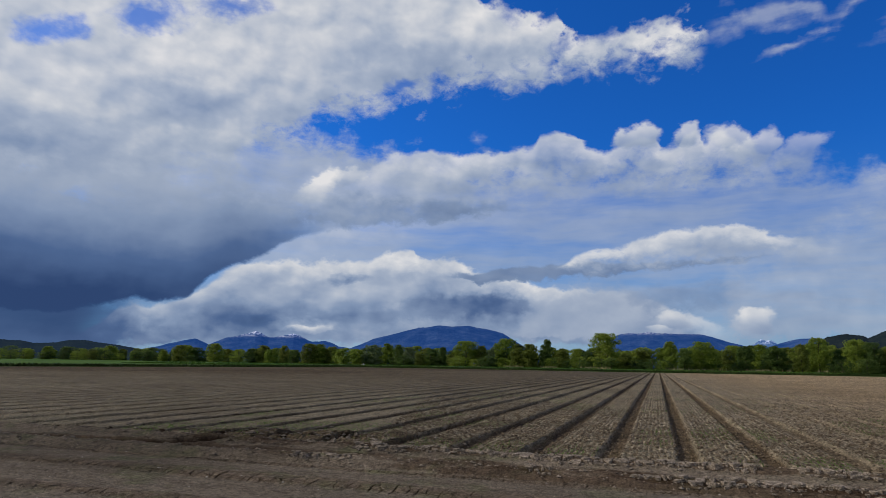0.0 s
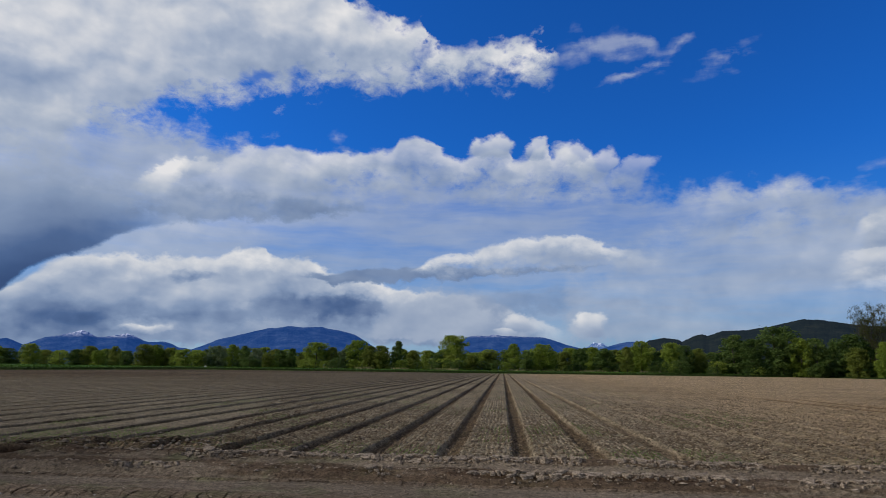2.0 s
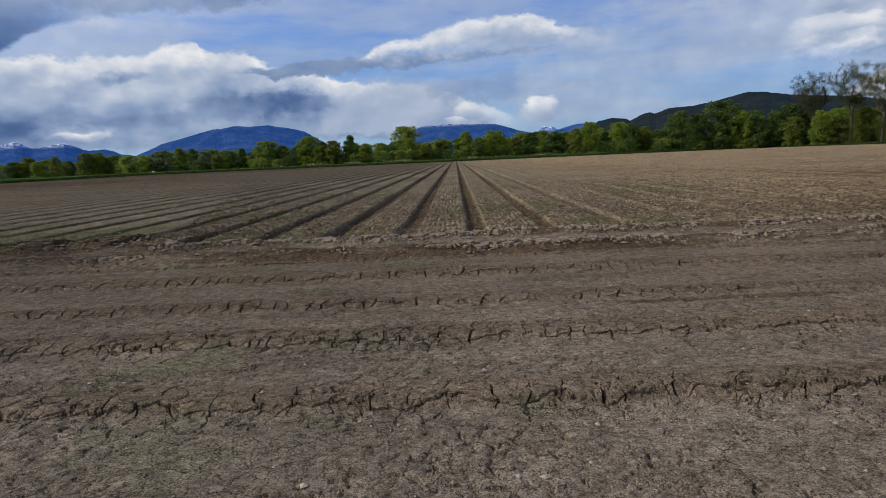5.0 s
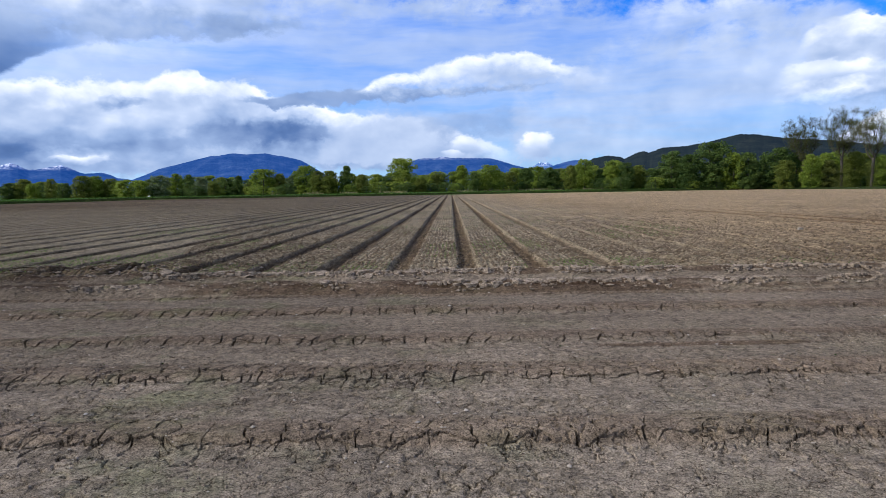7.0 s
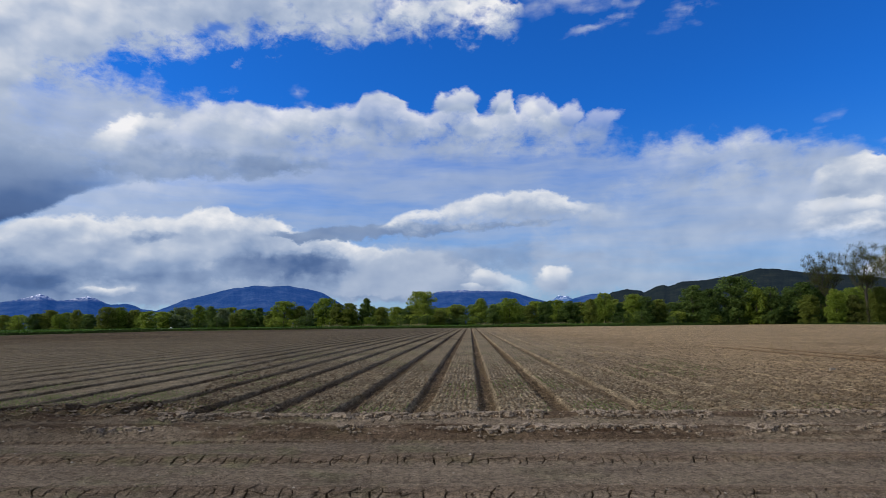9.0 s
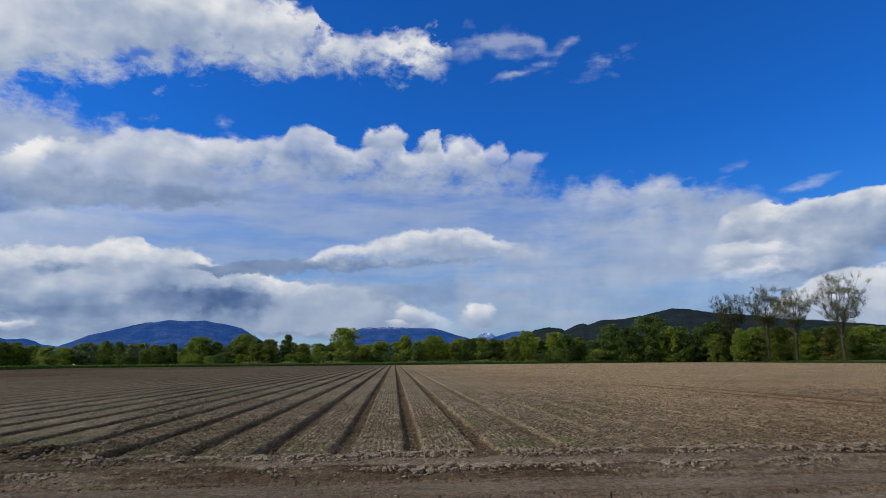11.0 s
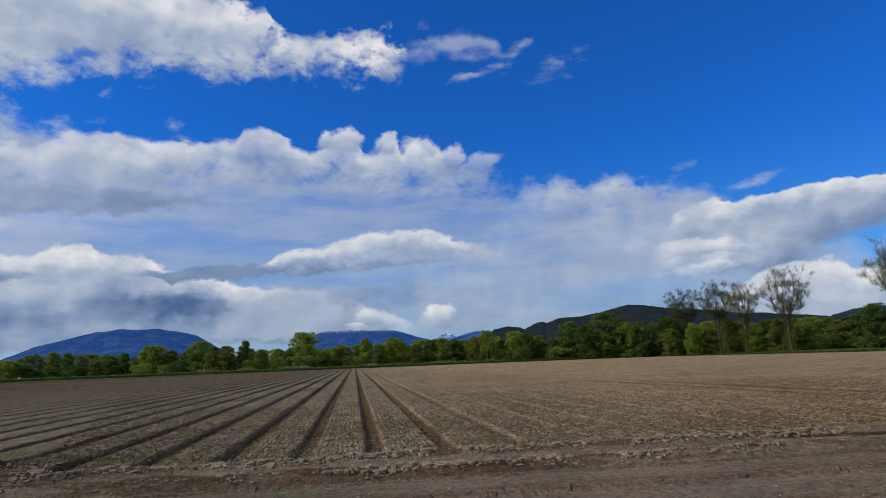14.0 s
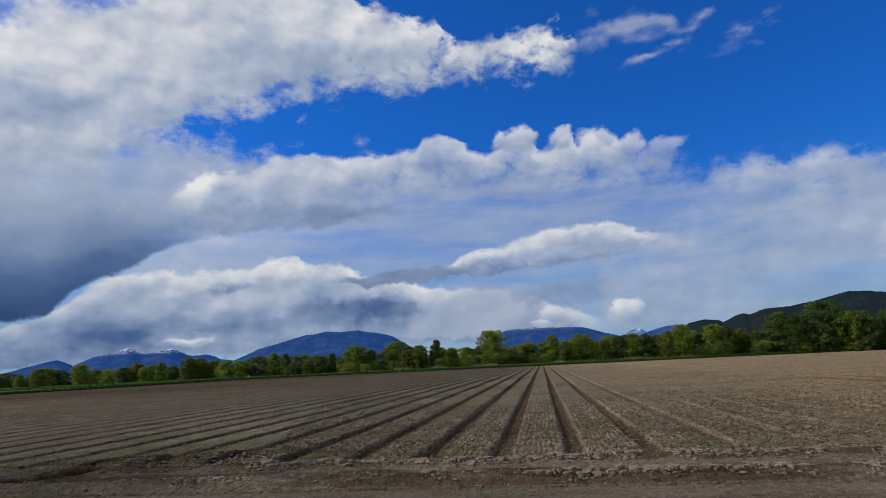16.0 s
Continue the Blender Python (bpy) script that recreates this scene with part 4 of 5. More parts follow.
bands = ((0, 4.1, 0.012, 3.36, 4.16, 0.020), (1, 5.0, 0.014, 4.74, 5.52, 0.022), (2, 9.0, 0.024, 6.02, 6.70, 0.030), (3, 13.0, 0.028, 7.52, 8.28, 0.034), (4, 13.0, 0.028, 8.74, 9.24, 0.036))
back_x = np.concatenate([-spread(5.5, 105.0, 0.5, 1.2)[::-1], np.arange(-5.0, 5.1, 0.25), spread(5.5, 108.0, 0.5, 1.2)])
sharp = []
pieces = [grid(back_x, -spread(-1.62, 60.0, 0.25, 1.1)[::-1], headland_height)]
last = 1.6
for k, reach, step, ya, yb, row in (*bands, (5, 13.0, 0.028, EDGE + 0.35, 0, 0.034)):
    for y0, y1, inner in ((last, ya, False), (ya, yb, True)):
        if y1 == 0:
            continue
        tall = max(0.016, 0.0042 * y0)
        rows = np.linspace(y0, y1, max(3, int((y1 - y0) / tall) + 1))
        if not inner:
            pieces.append(grid(np.linspace(-reach, reach, int(2 * reach / step)), rows, headland_height))
        outer = np.concatenate([spread(reach, 15.0, step * 2.2, 1.004), spread(15.0, RIGHT, 0.08, 1.06)[1:]])
        coarse = np.linspace(y0, y1, max(3, int((y1 - y0) / (tall * 1.6)) + 1))
        pieces.append(grid(outer, coarse, headland_height))
        pieces.append(grid(np.maximum(-outer[::-1], LEFT), coarse, headland_height))
        if inner:
            sharp.append(len(pieces))
            pieces.append(cracked_band(k, -reach, reach, step, ya, yb, row))
    last = yb
hv, hf = joined(pieces)
# crisp lips along the cracks, soft earth elsewhere
soft_faces = np.concatenate([np.full(len(f), k not in sharp) for k, (v, f) in enumerate(pieces)])
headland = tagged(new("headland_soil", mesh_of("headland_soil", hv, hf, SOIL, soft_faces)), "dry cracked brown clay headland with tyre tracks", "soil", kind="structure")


def bed_height(x, y):
    near_end = np.clip((y - EDGE) / 0.9, 0, 1)
    wander = 0.05 * (vnoise(y / 9.0, y * 0, 12) - 0.5) + 0.04 * (vnoise(y / 2.1, np.round((x - FIRST) / PITCH), 13) - 0.5)
    u = x - FIRST + wander
    k = np.round(u / PITCH)
    off = u - k * PITCH
    deep = np.interp(x, [-40, -14, -6, 1.0, 2.4, 4.5, 9.0, 30.0], [0.08, 0.10, 0.115, 0.11, 0.10, 0.040, 0.030, 0.03]) * (0.85 + 0.3 * hashed(k.astype(np.int64), k.astype(np.int64), 14))
    furrow = np.clip((0.215 - np.abs(off)) / 0.08, 0, 1)
    furrow = furrow * furrow * (3 - 2 * furrow)
    rim = np.exp(-(((np.abs(off) - 0.25) / 0.05) ** 2))
    z = 0.05 - deep * furrow * near_end + 0.008 * rim * (0.4 + vnoise(y / 0.6, k, 15))
    z = z + 0.022 * (fbm(x / 0.35, y / 0.5, 3, 16) - 0.5) + 0.05 * (fbm(x / 9, y / 16, 3, 17) - 0.5)
    # spilled earth where the machine turned
    heap = np.exp(-(((x + 7.4) / 1.9) ** 2)) * np.exp(-(((y - 12.3) / 0.9) ** 2))
    z = z + heap * (0.26 * fbm(x / 0.5, y / 0.16, 4, 18) - 0.10)
    # two wheel ruts of a tractor across the right part
    for at in (14.95, 16.6):
        line = at + 0.5 * np.sin(y / 13.0)
        z = z - 0.20 * np.exp(-(((x - line) / 0.34) ** 2)) * np.clip((y - 19) / 4, 0, 1) * np.clip((44 - y) / 8, 0, 1)
    for rut, x0, x1 in ((36.3 - 1.5 * x, 13.6, 15.8), (31.1 - 1.03 * x, 15.2, 17.4)):
        z = z - 0.18 * np.exp(-(((y - rut) / 0.25) ** 2)) * ((x > x0) & (x < x1))
    return z + wheel_swing(x, y)


def bed_columns(a, b, step):
    return np.arange(a, b + step * 0.5, step)


bed_y = spread(EDGE + 0.05, FAR, 0.055, 1.019)
coarse_y = spread(EDGE + 0.05, FAR, 0.12, 1.02)
bv, bf = joined([
    grid(bed_columns(-13.0, 8.0, 0.048), bed_y, bed_height),
    grid(bed_columns(7.98, 40.0, 0.11), coarse_y, bed_height),
    grid(bed_columns(-40.0, -12.98, 0.075), coarse_y, bed_height),
    grid(bed_columns(39.95, RIGHT, 0.22), coarse_y, bed_height),
    grid(bed_columns(LEFT, -39.95, 0.22), coarse_y, bed_height),
])
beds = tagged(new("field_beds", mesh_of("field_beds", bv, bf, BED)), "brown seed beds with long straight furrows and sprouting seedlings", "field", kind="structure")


# ---- grass strips, road ----
def blades(name, mat, spots, tall, wide, label, category, seed):
    """A stuff mesh of upright leaning blades at spots (n x 2)."""
    r = np.random.RandomState(seed)
    n = len(spots)
    if name in ("meadow_grass", "verge_grass", "dry_reeds"):
        spots[:, 2] = rise(spots[:, 0], spots[:, 1])
    turn, lean = r.rand(n) * 6.283, r.randn(n, 2) * 0.25
    h = tall * (0.5 + r.rand(n))
    base = np.stack([spots[:, 0], spots[:, 1], spots[:, 2]], -1)
    side = np.stack([np.cos(turn), np.sin(turn), 0 * turn], -1) * (wide * (0.6 + 0.8 * r.rand(n)))[:, None]
    top = base + np.stack([lean[:, 0] * h, lean[:, 1] * h, h], -1)
    verts = np.stack([base - side, base + side, top], 1).reshape(-1, 3)
    return tagged(new(name, mesh_of(name, verts, np.arange(3 * n).reshape(-1, 3), mat, False)), label, category, kind="stuff")


rs = np.random.RandomState(3)
n = 16000
strip = np.stack([rs.uniform(LEFT - 120, RIGHT + 30, n), FAR + rs.gamma(1.2, 9.0, n), np.full(n, 0.03)], -1)
blades("meadow_grass", GRASS, strip, 0.32, 0.20, "green grass strip along the far field edge", "grass", 5)
n = 14000
strip = np.stack([RIGHT + rs.gamma(1.3, 2.2, n), rs.uniform(20, FAR + 20, n), np.full(n, 0.03)], -1)
blades("verge_grass", VERGE, strip, 0.40, 0.12, "dark green rough verge beside the gravel track", "grass", 6)
n = 30000
strip = np.stack([rs.uniform(LEFT - 30, RIGHT + 6, n), FAR + rs.gamma(1.4, 2.6, n), np.full(n, 0.03)], -1)
side = np.stack([LEFT - rs.gamma(1.4, 2.2, 12000), rs.uniform(50, FAR, 12000), np.full(12000, 0.03)], -1)
strip = np.concatenate([strip, side])
blades("verge_grass", VERGE, strip, 0.5, 0.16, "dark green rough grass along the far field edge", "grass", 8)
n = 2500
strip = np.stack([rs.uniform(-75, 95, n), FAR + 30 + rs.rand(n) * 10, np.full(n, 0.05)], -1)
strip = strip[vnoise(strip[:, 0] / 7.0, strip[:, 1] / 30.0, 77) > 0.5]
blades("dry_reeds", DRY, strip, 0.8, 0.14, "pale dry reeds at the foot of the trees", "reeds", 7)

road_y = spread(20, 300, 2.0, 1.02)


def road_height(x, y):
    return 0.22 + rise(x, y) + 0.02 * fbm(x, y / 3, 3, 22)


rv, rf = grid(np.linspace(RIGHT + 7.5, RIGHT + 11.0, 8), road_y, road_height)
rv[:, 0] += 1.2 * np.sin(rv[:, 1] / 37.0)
tagged(new("road", mesh_of("road", rv, rf, GRAVEL)), "narrow pale gravel track beside the field", "track", kind="structure")


# ---- trees ----
def tube(verts, faces, a, b, ra, rb, sides):
    way = (b - a).normalized()
    u = way.orthogonal().normalized()
    v = way.cross(u)
    base = len(verts)
    for p, r in ((a, ra), (b, rb)):
        for k in range(sides):
            t = 2 * math.pi * k / sides
            verts.append(p + (u * math.cos(t) + v * math.sin(t)) * r)
    for k in range(sides):
        j = (k + 1) % sides
        faces.append((base + k, base + j, base + sides + j, base + sides + k))


def leaf_quads(points, normals, sizes, rng):
    n = len(points)
    up = rng.randn(n, 3)
    u = np.cross(normals, up)
    u /= np.linalg.norm(u, axis=1, keepdims=True) + 1e-9
    v = np.cross(normals, u)
    s = sizes[:, None]
    fold = normals * s * 0.35
    verts = np.stack([points - u * s, points - v * s * 0.6 - fold, points + u * s, points + v * s * 0.6 - fold], 1).reshape(-1, 3)
    return verts, np.arange(4 * n).reshape(-1, 4)


def thing(name, label, category, group=""):
    ob = new(name)
    ob.empty_display_size = 0.3
    return tagged(ob, label, category, group)


def child(name, me, parent):
    ob = new(name, me)
    ob.parent = parent
    return ob


def dense_tree(name, kind, form, seed, label, group, leaves=1500, low=0.03):
    """A leafy tree 10 m high and 6 m wide; form: how wide the crown is at each height."""
    rng, rnd = np.random.RandomState(seed), random.Random(seed)
    root = thing(name, label, "tree" if name != "shrub" else "shrub", group)
    verts, faces = [], []
    p, r = Vector((0, 0, -0.4)), 0.20
    for k in range(7):
        q = p + Vector((rnd.uniform(-0.15, 0.15), rnd.uniform(-0.15, 0.15), 1.35))
        tube(verts, faces, p, q, r, r * 0.82, 6)
        if k > 0:
            for _ in range(2):
                t = rnd.uniform(0, 6.28)
                tip = q + Vector((math.cos(t) * 1.6, math.sin(t) * 1.6, rnd.uniform(0.5, 1.3)))
                tube(verts, faces, q, tip, r * 0.45, 0.02, 3)
        p, r = q, r * 0.82
    child("trunk", mesh_of("trunk", [tuple(v) for v in verts], faces, BARK), root)
    lobes = []
    for k in range(90):
        z = low + (1 - low) * (k + rnd.random()) / 90
        wide = float(np.interp(z, [0, 0.25, 0.5, 0.75, 0.92, 1.0], form)) * 3.0
        t, out = rnd.uniform(0, 6.28), wide * math.sqrt(rnd.random()) * 0.95
        size = rnd.uniform(0.5, 1.15) * (0.8 + 0.35 * wide / 3)
        lobes.append((math.cos(t) * out, math.sin(t) * out, min(z * 10, 10 - size * 0.75), size))
    lobes = np.array(lobes)
    pick = rng.choice(len(lobes), leaves, p=lobes[:, 3] ** 2 / (lobes[:, 3] ** 2).sum())
    way = rng.randn(leaves, 3)
    way /= np.linalg.norm(way, axis=1, keepdims=True)
    reach = lobes[pick, 3] * (0.55 + 0.5 * rng.rand(leaves))
    points = lobes[pick, :3] + way * reach[:, None] * (1.0, 1.0, 0.85)
    normals = way + (0, 0, 0.35) + 0.45 * rng.randn(leaves, 3)
    normals /= np.linalg.norm(normals, axis=1, keepdims=True)
    v, f = leaf_quads(points, normals, 0.15 + 0.15 * rng.rand(leaves), rng)
    child("crown", mesh_of("crown", v, f, LEAF[kind], False), root)
    return root


ROUND = (0.85, 0.9, 1.0, 0.9, 0.65, 0.35)
OVAL = (0.8, 0.8, 0.9, 0.75, 0.5, 0.28)
CONE = (0.9, 0.95, 0.85, 0.6, 0.38, 0.15)
BROAD = (0.8, 1.0, 1.0, 0.95, 0.75, 0.45)
TEMPLATES, COUNT = {}, {}
STYLES = {
    "fresh": ("fresh", ROUND, "fresh green broadleaf tree in spring leaf", "broadleaf_tree"),
    "fresh_oval": ("fresh", OVAL, "slender fresh green tree in spring leaf", "broadleaf_tree"),
    "dark": ("dark", ROUND, "dense dark green broadleaf tree", "broadleaf_tree"),
    "dark_cone": ("dark", CONE, "dark green tree with a tapering crown", "broadleaf_tree"),
    "willow": ("willow", ROUND, "grey-green willow with a rounded crown", "willow_tree"),
    "ochre": ("ochre", OVAL, "olive-brown tree just coming into leaf", "broadleaf_tree"),
    "ochre_dark": ("bud", OVAL, "dark olive sapling under the tall trees", "broadleaf_tree"),
    "broad": ("fresh", BROAD, "broad green tree standing in the tree belt", "broadleaf_tree"),
    "shrub": ("dark", BROAD, "low dark green shrub at the foot of the trees", "shrub"),
    "shrub_light": ("fresh", BROAD, "low light green shrub at the foot of the trees", "shrub"),
}


def tree(style, az, top, wide, far):
    """A tree seen from the field's near end at that bearing, with its top at that height in degrees."""
    kind, form, label, name = STYLES[style]
    number = COUNT[style] = COUNT.get(style, 0) + 1
    slot = (style, number % 2)
    where = (far * math.sin(radians(az)), far * math.cos(radians(az)))
    foot = float(rise(np.array(where[0]), np.array(where[1])))
    tall = 1.6 + far * math.tan(radians(top)) - foot
    across = min(max(far * radians(wide) * 1.35, tall * 0.6), tall * (1.0 if "shrub" not in style else 1.5))
    at = Matrix.LocRotScale((*where, foot), Euler((0, 0, number * 2.4)), (across / 6, across / 6, tall / 10))
    if slot not in TEMPLATES:
        group = "shrubs along the tree belt" if "shrub" in style else "trees of the belt behind the field"
        ob = TEMPLATES[slot] = dense_tree(name, kind, form, len(TEMPLATES) * 13 + 5, label, group, 1500 if "shrub" in style else 4800)
        ob.matrix_basis = at
        return ob
    source = TEMPLATES[slot]
    keep = source.scale.copy()
    source.scale = (1, 1, 1)
    ob = copy_thing(source, at)
    source.scale = keep
    return ob


rnd = random.Random(11)


def belt(far, cycle, *numbers):
    """Trees of one stretch, as bearing, top and width in degrees."""
    for k, (az, top, wide) in enumerate(zip(numbers[0::3], numbers[1::3], numbers[2::3])):
        tree(cycle[k % len(cycle)], az, top, wide, far * rnd.uniform(0.96, 1.05))


belt(430, ("dark", "fresh", "ochre", "fresh"), -54.0, 0.7, 1.5, -52.2, 0.53, 1.4, -51.0, 0.65, 1.2, -49.9, 0.89, 1.4, -48.7, 0.84, 1.7, -47.4, 0.57, 1.2, -46.9, 0.76, 1.0, -45.7, 1.05, 0.9, -44.9, 0.72, 1.0)
belt(400, ("fresh", "dark", "fresh_oval", "ochre"), -43.9, 0.65, 1.0, -43.0, 0.67, 1.4, -41.8, 0.79, 1.0, -40.6, 1.23, 1.4, -40.0, 1.25, 1.2, -39.2, 1.08, 1.0, -37.9, 1.44, 1.2, -36.8, 1.0, 1.0, -35.9, 1.02, 1.0)
belt(350, ("dark", "ochre", "fresh", "ochre"), -34.9, 1.08, 1.2, -34.0, 1.37, 1.2, -33.3, 1.07, 1.0, -32.2, 1.4, 0.7, -31.3, 1.05, 1.2, -30.1, 1.61, 1.3, -29.3, 1.6, 1.0, -28.6, 1.16, 1.0)
belt(320, ("fresh", "fresh", "willow", "fresh_oval", "dark", "willow"), -27.1, 1.28, 1.7, -26.0, 1.22, 1.2, -24.6, 1.62, 1.3, -23.3, 1.75, 1.1, -22.3, 1.66, 0.8, -21.4, 1.46, 1.3)
belt(300, ("ochre", "dark", "dark_cone", "ochre", "broad", "ochre", "willow", "broad"), -20.4, 1.07, 1.0, -19.4, 1.35, 1.0, -18.4, 1.53, 0.9, -17.7, 0.9, 0.6, -16.4, 2.09, 1.7, -15.0, 1.69, 1.0, -14.0, 1.48, 0.9, -12.8, 2.35, 1.6)
belt(285, ("ochre", "ochre", "dark_cone", "ochre", "fresh", "dark"), -11.8, 1.9, 1.1, -10.8, 1.89, 1.4, -9.3, 2.32, 1.0, -7.9, 1.55, 0.9, -6.7, 1.54, 1.2, -5.7, 1.22, 0.7)
belt(270, ("broad", "ochre", "ochre", "fresh_oval", "dark", "fresh", "ochre"), -4.2, 2.9, 2.0, -2.7, 1.17, 1.0, -1.1, 1.5, 1.3, 1.0, 2.21, 1.0, 2.1, 1.59, 1.0, 3.6, 2.21, 1.7, 5.4, 1.53, 1.0)
belt(265, ("dark", "fresh", "dark", "ochre", "fresh", "dark", "broad", "dark", "ochre"), 6.7, 1.85, 1.0, 7.8, 1.97, 0.9, 8.9, 1.85, 1.4, 10.6, 2.01, 1.0, 11.8, 2.51, 0.9, 13.0, 1.6, 0.6, 14.3, 2.35, 1.3, 15.3, 2.12, 1.0, 16.3, 1.86, 1.2, 17.9, 1.48, 1.0)
belt(255, ("dark", "dark", "dark", "fresh", "dark", "dark", "dark", "dark"), 19.0, 2.96, 1.8, 20.4, 2.62, 1.0, 22.1, 3.57, 2.5, 23.7, 2.68, 1.1, 24.8, 2.64, 1.0, 26.0, 2.37, 1.0, 26.9, 2.9, 1.9, 28.1, 2.5, 1.2)
belt(275, ("ochre", "fresh", "ochre", "dark", "fresh", "ochre"), 28.9, 2.21, 1.9, 30.6, 2.46, 1.7, 32.5, 2.22, 1.7, 34.8, 2.26, 1.9, 37.8, 2.28, 2.1, 39.5, 1.95, 1.9)
belt(238, ("ochre", "fresh_oval", "ochre_dark"), 27.4, 1.9, 1.3, 29.2, 2.3, 1.2, 30.4, 1.8, 1.2, 32.0, 2.4, 1.2, 33.9, 2.0, 1.2, 35.4, 2.3, 1.3, 37.2, 1.8, 1.2)
belt(215, ("dark", "ochre", "dark", "dark", "dark", "dark", "dark"), 42.0, 3.02, 1.6, 43.3, 2.12, 1.9, 45.6, 3.45, 2.8, 47.1, 3.29, 2.4, 48.4, 3.02, 2.4, 50.8, 3.53, 3.0, 52.3, 3.2, 2.4, 54.5, 3.3, 3.0)
# the second row, and shrubs before the trunks
for k in range(114):
    az = -54 + 0.95 * k + rnd.uniform(-0.4, 0.4)
    far = float(np.interp(az, [-54, -38, -30, -18, 0, 20, 40, 54], [455, 430, 385, 330, 305, 285, 300, 245]))
    top = float(np.interp(az, [-54, -38, -20, 0, 20, 30, 54], [0.65, 1.0, 1.5, 1.6, 2.0, 1.9, 2.4])) * rnd.uniform(0.8, 1.12)
    tree(rnd.choice(("fresh", "fresh", "ochre", "dark") if az < 17 else ("dark", "dark", "ochre_dark", "dark")), az, top, 1.9, far)
for k in range(150):
    az = -54 + 0.72 * k + rnd.uniform(-0.5, 0.5)
    far = float(np.interp(az, [-54, -38, -30, -18, 0, 20, 40, 54], [415, 390, 335, 285, 258, 243, 245, 195]))
    tree("shrub" if rnd.random() < (0.65 if az < 12 else 0.55) else "shrub_light", az, rnd.uniform(0.4, 0.95), 1.9, far * rnd.uniform(1.0, 1.12))


def sparse_tree(az, far, tall, wide, fork, seed, label, limbs=210):
    """A tall tree with bare limbs and thin young leaves; wide: the crown's breadth in metres, fork: where it begins."""
    rng = np.random.RandomState(seed)
    root = thing("tall_tree", label, "tree", "tall thinly leaved trees at the field's side")
    # the stem, then twig ends spread through the crown, each grown from the nearest limb below it
    lean = rng.uniform(-0.4, 0.4, 2)
    stem = [(lean[0] * k / 6, lean[1] * k / 6, -0.5 + (fork + 0.5) * k / 6) for k in range(7)]
    nodes, parent = [np.array(p) for p in stem], [-1] + list(range(6))
    gone = [fork * k / 6 for k in range(7)]
    ends = []
    while len(ends) < limbs:
        u = rng.uniform(-1, 1, 3)
        size = np.linalg.norm(u)
        if not 0.35 < size < 1.0:
            continue
        lump = 0.86 + 0.28 * math.sin(3.1 * math.atan2(u[1], u[0]) + seed) * math.sin(4.0 * u[2] + seed)
        h = fork + (tall - fork) * (0.5 + 0.5 * u[2] * lump)
        share = (h - fork) / (tall - fork)
        # the crown is narrow where the limbs leave the stem
        breadth = min(1.0, 0.30 + 1.25 * share)
        ends.append(np.array([u[0] * wide / 2 * lump * breadth, u[1] * wide / 2 * lump * breadth, h]))
    ends.sort(key=lambda p: np.linalg.norm(p - nodes[6]))
    tips = []
    for end in ends:
        at = np.array(nodes)
        way = end - at
        # short, but above all a straight way up from the root
        cost = np.linalg.norm(way, axis=1) + 0.62 * np.array(gone) + 1.2 * np.maximum(0, 0.5 * np.linalg.norm(way[:, :2], axis=1) - way[:, 2])
        cost[:5] += 9.0
        here = int(np.argmin(cost))
        start, steps = nodes[here], max(2, int(np.linalg.norm(end - nodes[here]) / 1.1))
        for k in range(1, steps + 1):
            f = k / steps
            p = start + (end - start) * f + rng.randn(3) * 0.07
            p[2] -= 0.30 * np.linalg.norm((end - start)[:2]) * f * (1 - f)
            gone.append(gone[here] + np.linalg.norm(p - nodes[here]))
            nodes.append(p)
            parent.append(here)
            here = len(nodes) - 1
        tips.append(here)
        for _ in range(8):
            # fine twigs round the end
            nodes.append(nodes[here] + np.array([*rng.randn(2) * 0.55, rng.uniform(0.0, 1.3)]))
            gone.append(99.0)
            parent.append(here)
            tips.append(len(nodes) - 1)
    load = np.zeros(len(nodes))
    for i in range(len(nodes) - 1, 0, -1):
        load[i] = max(load[i], 1.0)
        load[parent[i]] += load[i]
    thick = 0.012 + 0.42 * (load / load[0]) ** 0.56
    verts, faces = [], []
    for i in range(1, len(nodes)):
        j = parent[i]
        tube(verts, faces, Vector(nodes[j]), Vector(nodes[i]), float(min(thick[j], thick[i] * 1.5)), float(thick[i]), 8 if thick[i] > 0.15 else (5 if thick[i] > 0.06 else 3))
    child("trunk", mesh_of("trunk", [tuple(v) for v in verts], faces, BARK), root)
    anchor = np.array([nodes[i] for i in tips])
    anchor = anchor[rng.rand(len(anchor)) < 0.85]
    count = 12 * len(anchor)
    points = np.repeat(anchor, 12, axis=0) + rng.randn(count, 3) * 0.36
    normals = rng.randn(count, 3)
    normals /= np.linalg.norm(normals, axis=1, keepdims=True)
    v, f = leaf_quads(points, normals, 0.06 + 0.07 * rng.rand(count), rng)
    child("crown", mesh_of("crown", v, f, LEAF["bud"], False), root)
    # ivy and young shoots on the lower stem
    m = 900
    t, z = rng.rand(m) * 6.283, rng.rand(m) ** 1.3 * fork * 0.95
    r = 0.3 + rng.gamma(1.5, 0.5, m)
    normals = rng.randn(m, 3)
    normals /= np.linalg.norm(normals, axis=1, keepdims=True)
    v, f = leaf_quads(np.stack([np.cos(t) * r, np.sin(t) * r, z], -1), normals, 0.10 + 0.14 * rng.rand(m), rng)
    tagged(child("ivy", mesh_of("ivy", v, f, LEAF["bud"], False), root), kind="stuff")
    root.matrix_basis = pose(far * math.sin(radians(az)), far * math.cos(radians(az)), 0.02, 0, 0, seed * 47)
    return root


